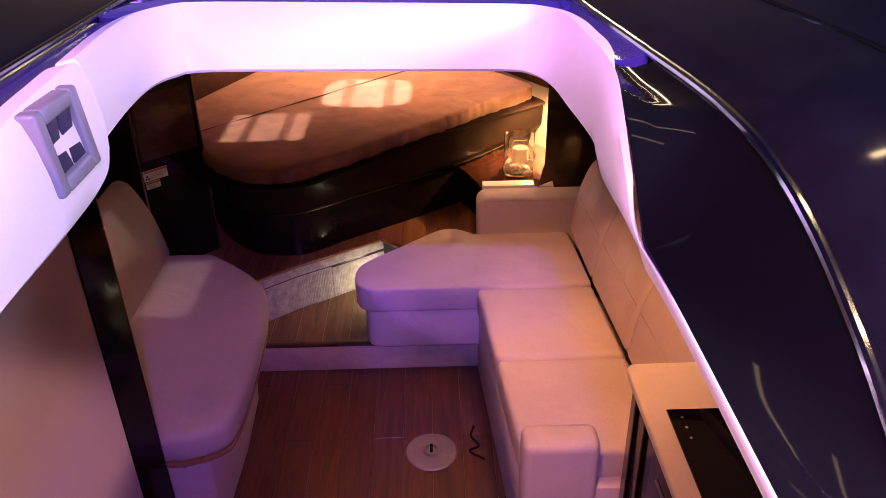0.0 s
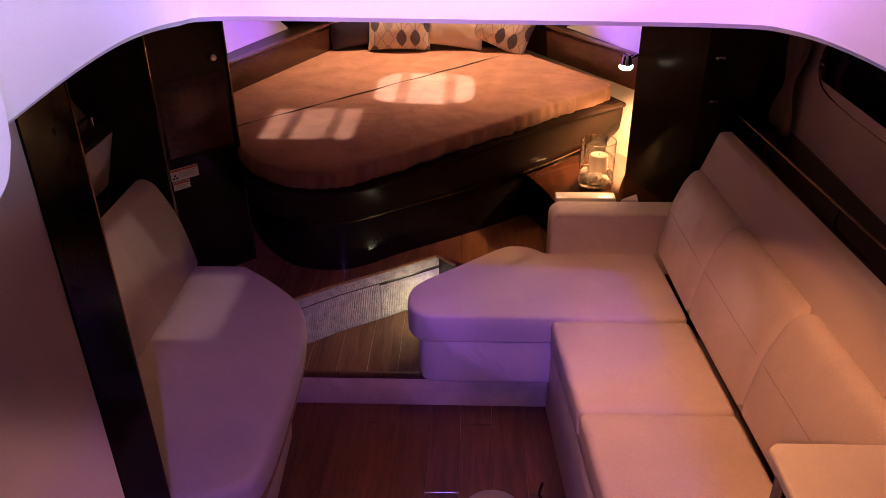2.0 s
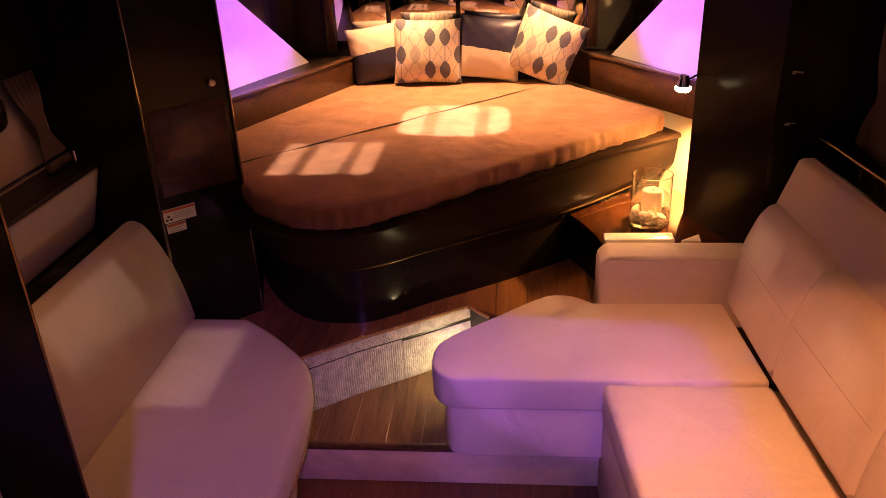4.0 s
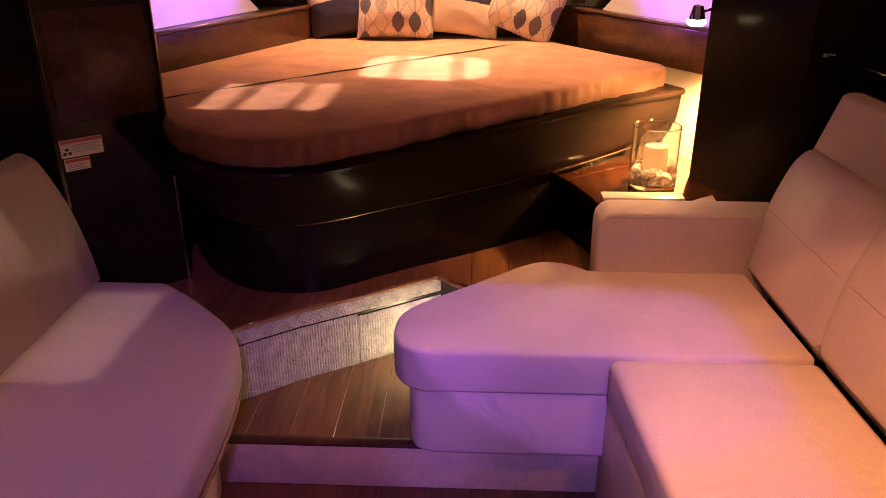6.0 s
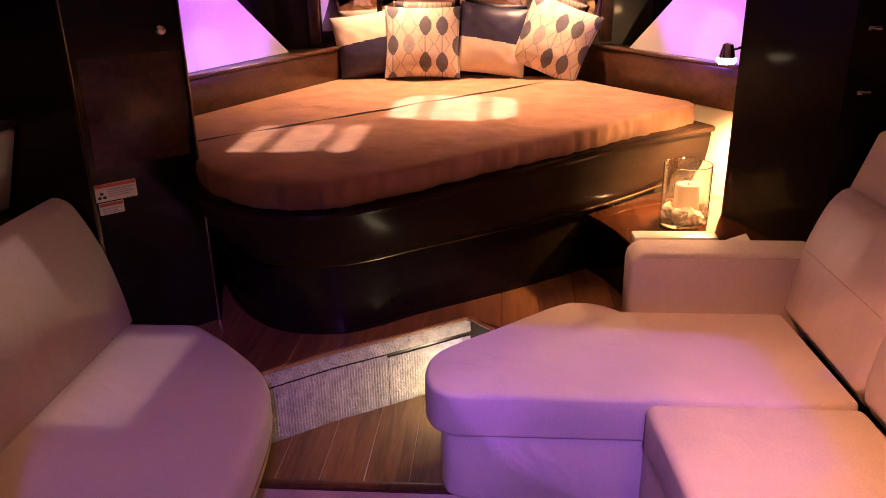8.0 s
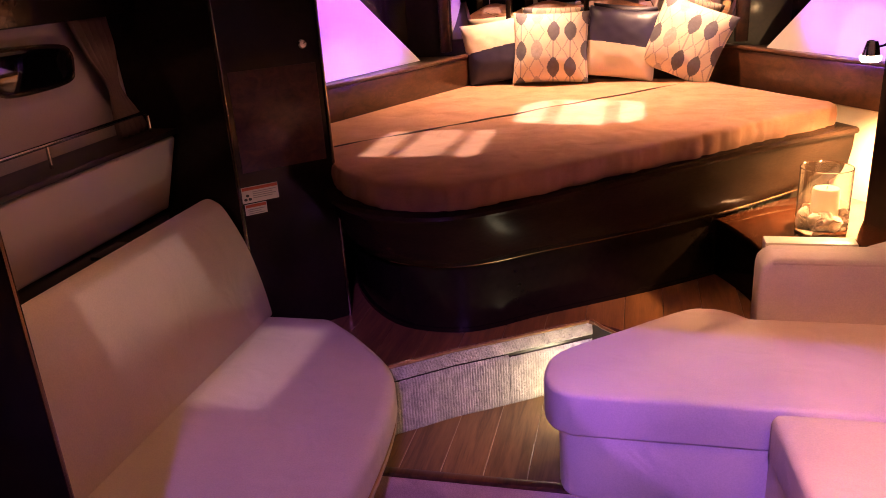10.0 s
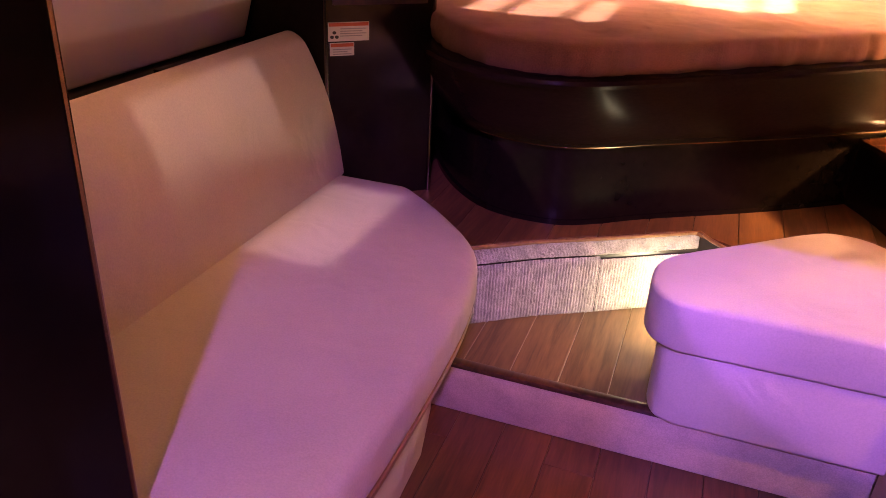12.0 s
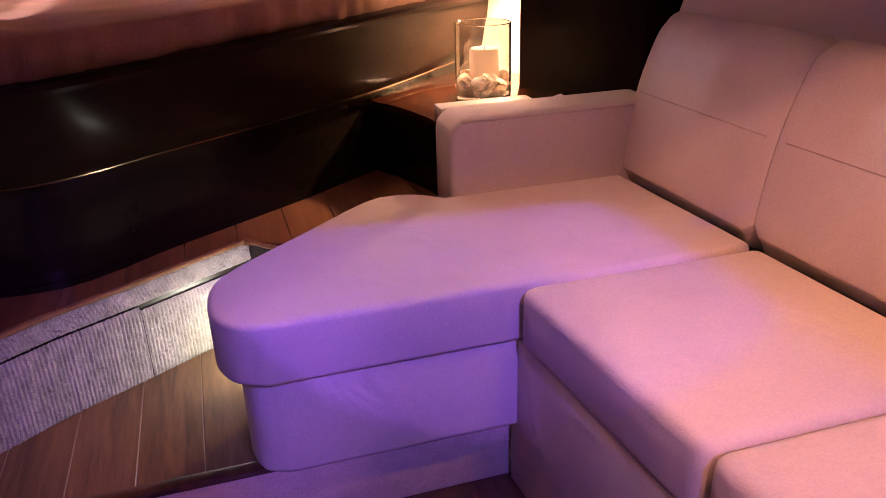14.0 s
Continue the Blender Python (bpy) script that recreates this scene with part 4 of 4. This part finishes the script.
def safety_label(s0, w, z0, h, lines, icon):
    ob = thing("safety_label", face @ Vector((s0 + w / 2, -0.001, z0)), "small white and red printed safety label", "label", "safety labels")
    part("sheet", moved(box(s0, s0 + w, -0.003, -0.0005, z0, z0 + h), face), PAPER, ob)
    part("header", moved(box(s0 + 0.002, s0 + w - 0.002, -0.0042, -0.003, z0 + h - 0.011, z0 + h - 0.002), face), LABEL_RED, ob)
    left = s0 + (0.034 if icon else 0.008)
    text = None
    for k in range(lines):
        z = z0 + h - 0.017 - k * 0.0065
        text = box(left, s0 + w - 0.008 - 0.012 * (k % 2), -0.0042, -0.003, z - 0.0022, z, bm=text)
    part("print", moved(text, face), LABEL_GREY, ob)
    if icon:
        ink = None
        for a in (90, 210, 330):
            cx, cz = s0 + 0.017 + 0.008 * math.cos(radians(a)), z0 + 0.016 + 0.008 * math.sin(radians(a))
            ink = join(ink, moved(prism([(0.0055 * math.cos(radians(t)), 0.0045 * math.sin(radians(t))) for t in range(0, 360, 30)], "y", -0.0042, -0.003), pose(cx, 0, cz)))
        part("icon", moved(ink, face), LABEL_INK, ob)


single("locker_inset", moved(box(0.02, 0.300, -0.0035, -0.0005, 0.975, 1.285, 0.001), face), RAIL_WOOD, "brown inset panel on the dark locker front", "panel", kind="structure")
single("ledge_grip", box(-1.36, -1.31, 2.72, 2.84, 0.862, 0.867, 0.002), BLACK_GLASS, "small dark finger grip on the ledge", "grip", (-1.33, 2.78, 0.862))
safety_label(0.006, 0.118, 0.878, 0.052, 4, True)
safety_label(0.010, 0.070, 0.838, 0.036, 3, False)
knob = lathe([(0.0, 0), (0.013, 0.0), (0.015, 0.004), (0.015, 0.012), (0.011, 0.017), (0.0, 0.018)], (0, 0), 24, False)
single("push_latch", moved(knob, face @ pose(0.262, 0, 1.345) @ pose(0, 0, 0, 90)), CHROME, "round polished push latch on the locker front", "latch", face @ Vector((0.275, 0, 1.345)))


# ---- starboard sofa ----
sofa = thing("corner_sofa", (0.65, 2.5, 0.0), "cream upholstered corner sofa with a rounded chaise end", "sofa")
chaise = [(-0.075, 2.785), (-0.132, 2.82), (-0.158, 2.90), (-0.128, 3.02), (0.04, 3.175), (0.22, 3.33), (0.30, 3.352), (0.36, 3.335), (0.415, 3.29)]
chaise_poly = [(0.918, 2.79)] + smooth_path(chaise, 5) + [(0.892, 3.29)]
part("chaise_cushion", prism(chaise_poly, "z", 0.372, 0.500, 0.034, 4), UPHOLSTERY, sofa)
chaise_base = [(-0.05, 2.806), (-0.10, 2.832), (-0.118, 2.91), (-0.09, 3.01), (0.08, 3.14), (0.24, 3.26), (0.36, 3.28)]
part("chaise_base", prism([(0.94, 2.806)] + smooth_path(chaise_base, 5) + [(0.94, 3.28)], "z", 0.158, 0.376, 0.016, 3), UPHOLSTERY, sofa)
for y0, y1, xf0, xf1 in ((2.262, 2.774, 0.442, 0.397), (1.74, 2.256, 0.485, 0.443)):
    part("seat_cushion", prism([(xf0, y0), (1.080 - 0.058 * y0, y0), (1.080 - 0.058 * y1, y1), (xf1, y1)], "z", 0.368, 0.502, 0.026, 4), UPHOLSTERY, sofa)
part("base", prism([(0.49, 1.70), (1.05, 1.70), (1.0, 2.84), (0.408, 2.84)], "z", 0.0, 0.372, 0.01, 2), UPHOLSTERY, sofa)
part("near_arm", box(0.482, 0.735, 1.675, 1.80, 0.0, 0.585, 0.032, 4), UPHOLSTERY, sofa)
part("far_arm", prism([(0.432, 0.39), (0.432, 0.637), (0.436, 0.659), (0.448, 0.678), (0.474, 0.690), (0.985, 0.690), (0.985, 0.39)], "y", 3.286, 3.425, 0.018, 4), UPHOLSTERY, sofa)
part("arm_piping", tube([(0.464, 3.289, 0.678), (0.94, 3.289, 0.678)], 0.0035, 6), PIPING, sofa)


def leaning_back(y0, y1, x0, x1):
    """A back cushion from y0 to y1 whose foot runs from x0 to x1, puffed between its seams."""
    prof = smooth_path([(0.034, 0.468), (0.002, 0.508), (-0.007, 0.538), (0.018, 0.70), (0.055, 0.815), (0.085, 0.878), (0.118, 0.898), (0.155, 0.888), (0.178, 0.84), (0.17, 0.68), (0.14, 0.468)], 4, True)
    rings = []
    m = 24
    for k in range(m + 1):
        f = k / m
        e = min(f, 1 - f) * (y1 - y0)
        puff = 1 - 0.9 * max(0, 1 - e / 0.03) ** 2
        cx, cz = 0.085, 0.69
        shrink = 1 - 0.10 * max(0, 1 - e / 0.022) ** 2
        ring = []
        for px, pz in prof:
            crease = 0.010 * math.exp(-((pz - 0.715) / 0.010) ** 2) if px < 0.06 else 0
            ring.append((x0 + (x1 - x0) * f + cx + (px - cx) * shrink + crease, y0 + (y1 - y0) * f, cz + (pz - cz) * shrink))
        rings.append(ring)
    return loft(rings)


for y0, y1, x0, x1 in ((2.80, 3.305, 0.922, 0.905), (2.255, 2.798, 0.955, 0.922), (1.70, 2.253, 0.989, 0.955)):
    back = part("back_cushion", leaning_back(y0, y1, x0, x1), UPHOLSTERY, sofa, "", 50)
    part("seam", tube([(x0 + (x1 - x0) * f + 0.0225, y0 + (y1 - y0) * f, 0.712) for f in np.linspace(0.05, 0.95, 9)], 0.0018, 6), PIPING_DARK, back, "stitched seam")

# padded strip, ledge, rail and hull above the sofa
strip = prism([(1.0, 0.80), (1.085, 1.052), (1.10, 1.06), (1.16, 1.06), (1.16, 0.80)], "y", 1.70, 3.30, 0.006, 3)
strip = moved(strip, Matrix(((1, -0.068, 0, 0.221), (0, 1, 0, 0), (0, 0, 1, 0), (0, 0, 0, 1))))
single("side_panel_starboard", strip, PANEL_FABRIC, "beige padded strip above the sofa back", "panel", kind="structure")
single("ledge_starboard", prism([(1.34, 0.0), (1.12, 3.436), (1.45, 3.436), (1.45, 0.0)], "z", 1.02, 1.066, 0.004), GLOSS_BLACK, "dark window ledge above the sofa", "ledge", kind="structure")
shelf_s = thing("fiddle_shelf", (1.3, 2.6, 1.068), "dark window shelf with a slim dark fiddle rail", "shelf")
part("rail_bar", tube([(1.27, 1.75, 1.115), (1.16, 3.36, 1.115)], 0.006, 10), DARK_TRIM, shelf_s)
for y in (1.95, 2.5, 3.05):
    part("rail_post", tube([(1.27 - 0.068 * (y - 1.75), y, 1.066), (1.27 - 0.068 * (y - 1.75), y, 1.113)], 0.005, 8), DARK_TRIM, shelf_s)
win = thing("hull_window", (1.39, 2.6, 1.3), "long dark hull window above the sofa", "window", kind="structure")
win_pts = smooth_path([(1.9, 1.42), (1.92, 1.32), (2.2, 1.28), (3.0, 1.27), (3.2, 1.32), (3.18, 1.44), (3.0, 1.5), (2.1, 1.5)], 5, True)
part("pane", moved(prism(win_pts, "x", -0.006, 0.006, 0.002, 2), pose(1.388, 0, 0)), BLACK_GLASS, win)
part("gasket", tube([(1.383, y, z) for y, z in win_pts], 0.006, 8, True), DARK_TRIM, win)
curtain("curtain", 1.36, 3.22, 3.40, 1.07, 1.75, 1.25, 0.10, "gathered brown curtain tied back beside the hull window")
for y, z in ((3.40, 1.32), (3.40, 1.14)):
    single("locker_catch", box(1.06, 1.10, 3.425, 3.441, z - 0.006, z + 0.006, 0.003), CHROME, "small polished catch on the dark bulkhead", "catch", (1.08, 3.43, z), group="locker catches")


# ---- galley ----
galley = thing("galley_cabinet", (0.95, 1.2, 0.0), "dark lacquered galley cabinet with steel edge strips", "cabinet")
part("body", prism([(0.820, 0.3), (1.40, 0.3), (1.30, 1.66), (0.800, 1.66)], "z", 0.0, 0.872, 0.004, 2), GLOSS_BLACK, galley)
for k, y in enumerate((0.75, 1.2)):
    door = part("cabinet_door", moved(box(0.797, 0.817, y - 0.215, y + 0.215, 0.10, 0.84, 0.006, 3), pose(0, 0, 0)), DARK_WOOD, galley)
    part("pull", tube([(0.787, y - 0.12, 0.80), (0.787, y + 0.12, 0.80)], 0.006, 8), CHROME, door, "slim steel pull")
for y in (1.50, 1.60):
    part("edge_strip", box(0.793, 0.803, y - 0.006, y + 0.006, 0.05, 0.86, 0.002), DARK_TRIM, galley)
counter_poly = [(0.787, 0.3), (1.40, 0.3), (1.30, 1.692), (0.797, 1.69), (0.777, 1.672)]
counter = thing("counter", (1.0, 1.2, 0.872), "cream galley counter with a rounded corner", "counter")
part("worktop", prism(counter_poly, "z", 0.882, 0.905, 0.008, 3), COUNTER, counter)
part("edge_band", prism([(x + (0.006 if x < 1 else -0.002), y - 0.004) for x, y in counter_poly], "z", 0.862, 0.8815, 0.003, 2), CREAM_WALL, counter, "cream edge band under the worktop")
hob = thing("cooktop", (0.93, 1.2, 0.905), "black glass cooktop set in the galley counter", "cooktop")
part("glass_plate", box(0.840, 1.16, 0.88, 1.475, 0.9045, 0.911, 0.003, 2), BLACK_GLASS, hob)
for y in (1.36, 1.40, 1.44):
    part("touch_mark", lathe([(0.0, 0.911), (0.004, 0.911), (0.004, 0.9118), (0.0, 0.912)], (0.875, y), 10, False), GREY_PLASTIC, hob)
tray = thing("counter_bin", (1.19, 1.59, 0.905), "white open box with a black inside on the counter", "box")
for a in ((1.09, 1.11, 1.50, 1.68), (1.27, 1.29, 1.50, 1.68), (1.1105, 1.2695, 1.50, 1.52), (1.1105, 1.2695, 1.66, 1.68)):
    part("side", box(*a, 0.905, 1.0, 0.003, 2), COUNTER, tray)
part("liner", box(1.11, 1.27, 1.52, 1.66, 0.906, 0.94), BLACK_GLASS, tray, "black liner")

# table socket in the floor
socket = thing("table_socket", (0.178, 2.275, 0.0), "round brushed steel table socket set in the floor", "socket")
part("flange", lathe([(0.0, 0.0), (0.108, 0.0), (0.110, 0.003), (0.104, 0.008), (0.045, 0.012), (0.040, 0.010), (0.0, 0.010)], (0.178, 2.275), 40, False), BRUSHED, socket)
part("hub", lathe([(0.036, 0.009), (0.036, 0.020), (0.030, 0.024), (0.024, 0.022), (0.022, 0.006), (0.0, 0.006)], (0.178, 2.275), 30, False), BRUSHED, socket)
part("keyway", box(0.172, 0.184, 2.250, 2.300, 0.0225, 0.0255, 0.001), GLOSS_BLACK, socket)
strap = smooth_path([(0.365, 2.42, 0.006), (0.35, 2.36, 0.006), (0.38, 2.30, 0.007), (0.34, 2.27, 0.006), (0.40, 2.22, 0.006)], 8)
single("loose_strap", tube(strap, 0.005, 8), GLOSS_BLACK, "thin black strap lying on the floor by the sofa", "strap", (0.37, 2.3, 0.0))


# ---- side table by the berth ----
table = thing("side_table", (0.62, 3.72, 0.388), "glossy cherry side table on a curved black cabinet", "table")
edge = smooth_path([(0.462, 3.432), (0.470, 3.54), (0.445, 3.66), (0.405, 3.77), (0.352, 3.88), (0.34, 3.93)], 6)
table_poly = edge + [(0.80, 4.22), (0.93, 4.05), (0.845, 3.875), (0.99, 3.53), (0.99, 3.432)]
part("cabinet", prism([(x + (0.012 if x < 0.5 else 0), y) for x, y in table_poly], "z", 0.388, 0.600, 0.0), GLOSS_BLACK, table)
part("top", prism(table_poly, "z", 0.602, 0.622, 0.004, 2), TABLE_WOOD, table)
single("table_card", box(0.474, 0.742, 3.50, 3.566, 0.622, 0.664, 0.004), COUNTER, "cream ledge strip behind the sofa arm", "ledge", (0.6, 3.53, 0.622))
single("table_card", prism([(0.765, 3.50), (0.84, 3.49), (0.845, 3.56)], "z", 0.622, 0.660, 0.003), COUNTER, "small cream corner piece behind the sofa arm", "ledge", (0.82, 3.52, 0.622))

HX, HY, HZ = 0.688, 3.765, 0.623
hurricane = thing("hurricane_glass", (HX, HY, HZ), "clear glass hurricane cylinder on the side table", "vase")
R = 0.082
glass_ob = part("cylinder", lathe([(R - 0.003, HZ), (R, HZ), (R + 0.001, HZ + 0.01), (R + 0.001, HZ + 0.215), (R - 0.001, HZ + 0.217), (R - 0.003, HZ + 0.215), (R - 0.003, HZ)], (HX, HY), 48, False), GLASS, hurricane)
base_ob = part("base", lathe([(0.0, HZ), (R - 0.0034, HZ), (R - 0.0034, HZ + 0.012), (0.0, HZ + 0.012)], (HX, HY), 48, False), GLASS, hurricane, "thick clear glass base")
base_ob.visible_shadow = False
glass_ob.visible_shadow = False
candle = thing("pillar_candle", (HX + 0.008, HY + 0.01, HZ + 0.013), "short ivory pillar candle in the hurricane glass", "candle")
part("wax", lathe([(0.0, HZ + 0.013), (0.042, HZ + 0.013), (0.044, HZ + 0.018), (0.044, HZ + 0.136), (0.040, HZ + 0.142), (0.015, HZ + 0.138), (0.0, HZ + 0.137)], (HX + 0.008, HY + 0.01), 30, False), WAX, candle)
part("wick", tube([(HX + 0.008, HY + 0.01, HZ + 0.134), (HX + 0.010, HY + 0.011, HZ + 0.148)], 0.0012, 6), LABEL_INK, candle)
rng = random.Random(5)


def seashell(k, m):
    """A coiled shell, or a rounded scallop."""
    if k % 2:
        pts = [(0.016 * (1 - t) * math.cos(t * 13), 0.016 * (1 - t) * math.sin(t * 13), 0.034 * t) for t in np.linspace(0, 0.92, 30)]
        rings = []
        for i, p in enumerate(pts):
            rad = 0.011 * (1 - i / 32) + 0.001
            rings.append([(p[0] + rad * math.cos(a), p[1] + rad * math.sin(a) * 0.8, p[2] + 0.4 * rad * math.sin(a * 2)) for a in (2 * math.pi * q / 10 for q in range(10))])
        bm = loft(rings)
    else:
        rings = []
        for z, s in ((-0.006, 0.2), (-0.005, 0.75), (0.0, 1.0), (0.007, 0.72), (0.010, 0.2)):
            rings.append([((0.021 + 0.0022 * math.cos(a * 9)) * s * math.cos(a), (0.016 + 0.0022 * math.cos(a * 9)) * s * math.sin(a), z) for a in (2 * math.pi * q / 27 for q in range(27))])
        bm = loft(rings)
    ob = new("seashell", mesh_from("seashell", bm, SHELL, 60))
    ob.matrix_world = m
    tagged(ob, "small tan and white seashell in the hurricane glass", "seashell", "seashells round the candle")


for k in range(20):
    a = 2 * math.pi * k / 20 * 2 + 0.3
    seashell(k, pose(HX + 0.060 * math.cos(a), HY + 0.060 * math.sin(a), HZ + 0.026 + 0.024 * (k // 10), rng.uniform(-60, 60), rng.uniform(-60, 60), rng.uniform(0, 360)) @ Matrix.Scale(1.3 if k % 3 else 1.0, 4))


# ---- reading lamp ----
def reading_lamp(x, y, z, wx, wy):
    ob = thing("reading_lamp", (wx, wy, z), "small chrome reading lamp shining down", "lamp", "berth reading lamps")
    part("arm", tube([(wx, wy, z + 0.03), (x, y, z + 0.03)], 0.005, 8), CHROME, ob)
    part("shade", lathe([(0.008, z + 0.055), (0.016, z + 0.052), (0.022, z + 0.03), (0.028, z + 0.0), (0.026, z + 0.0), (0.020, z + 0.028), (0.008, z + 0.05)], (x, y), 24), CHROME, ob)
    part("lens", lathe([(0.0, z - 0.014), (0.024, z - 0.012), (0.031, z - 0.004), (0.031, z + 0.006), (0.027, z + 0.009), (0.0, z + 0.009)], (x, y), 24, False), LAMP_GLOW, ob, "glowing frosted lens")


reading_lamp(0.776, 3.765, 1.19, 0.852, 3.862)


# ---- floor planks ----
def plank_mesh(poly, z0, z1, name):
    bm = prism(poly, "z", z0, z1)
    top = [e for e in bm.edges if all(v.co.z > z1 - 1e-5 for v in e.verts)]
    bmesh.ops.bevel(bm, geom=top, offset=0.0012, segments=1, affect="EDGES")
    return bm


x = -0.84 - PITCH
k = 0
while x < 0.50:
    y = -0.85
    step = 0.55 + 0.37 * ((k * 7) % 3)
    while y < 2.86:
        y1 = min(y + step, 2.866)
        part("plank", plank_mesh([(x + 0.0006, y), (x + PITCH - 0.0006, y), (x + PITCH - 0.0006, y1 - 0.0012), (x + 0.0006, y1 - 0.0012)], -0.012, 0.0, "plank"), FLOOR_WOOD, floor)
        y, step = y1, 1.15
    x += PITCH
    k += 1
for i in range(-5, 6):
    x0, x1 = -0.21 + PITCH * i, -0.21 + PITCH * (i + 1)
    part("plank", plank_mesh([(x0 + 0.0009, 2.879), (x1 - 0.0009, 2.879), (x1 - 0.0009, 3.6), (x0 + 0.0009, 3.6)], 0.1432, 0.1532, "plank"), STEP_WOOD, platform_lower)
for i in range(-6, 8):
    x0, x1 = -0.21 + PITCH * i + 0.001, -0.21 + PITCH * (i + 1) - 0.001
    ya, yb = ((riser_line(v) + 0.004) if v < -0.06 else 3.40 - 0.5 * (v + 0.03) if v < 0.19 else 3.292 for v in (x0, x1))
    part("plank", plank_mesh([(x0, ya), (x1, yb), (x1, 4.5), (x0, 4.5)], 0.3882, 0.4, "plank"), PLATFORM_WOOD, platform_upper)
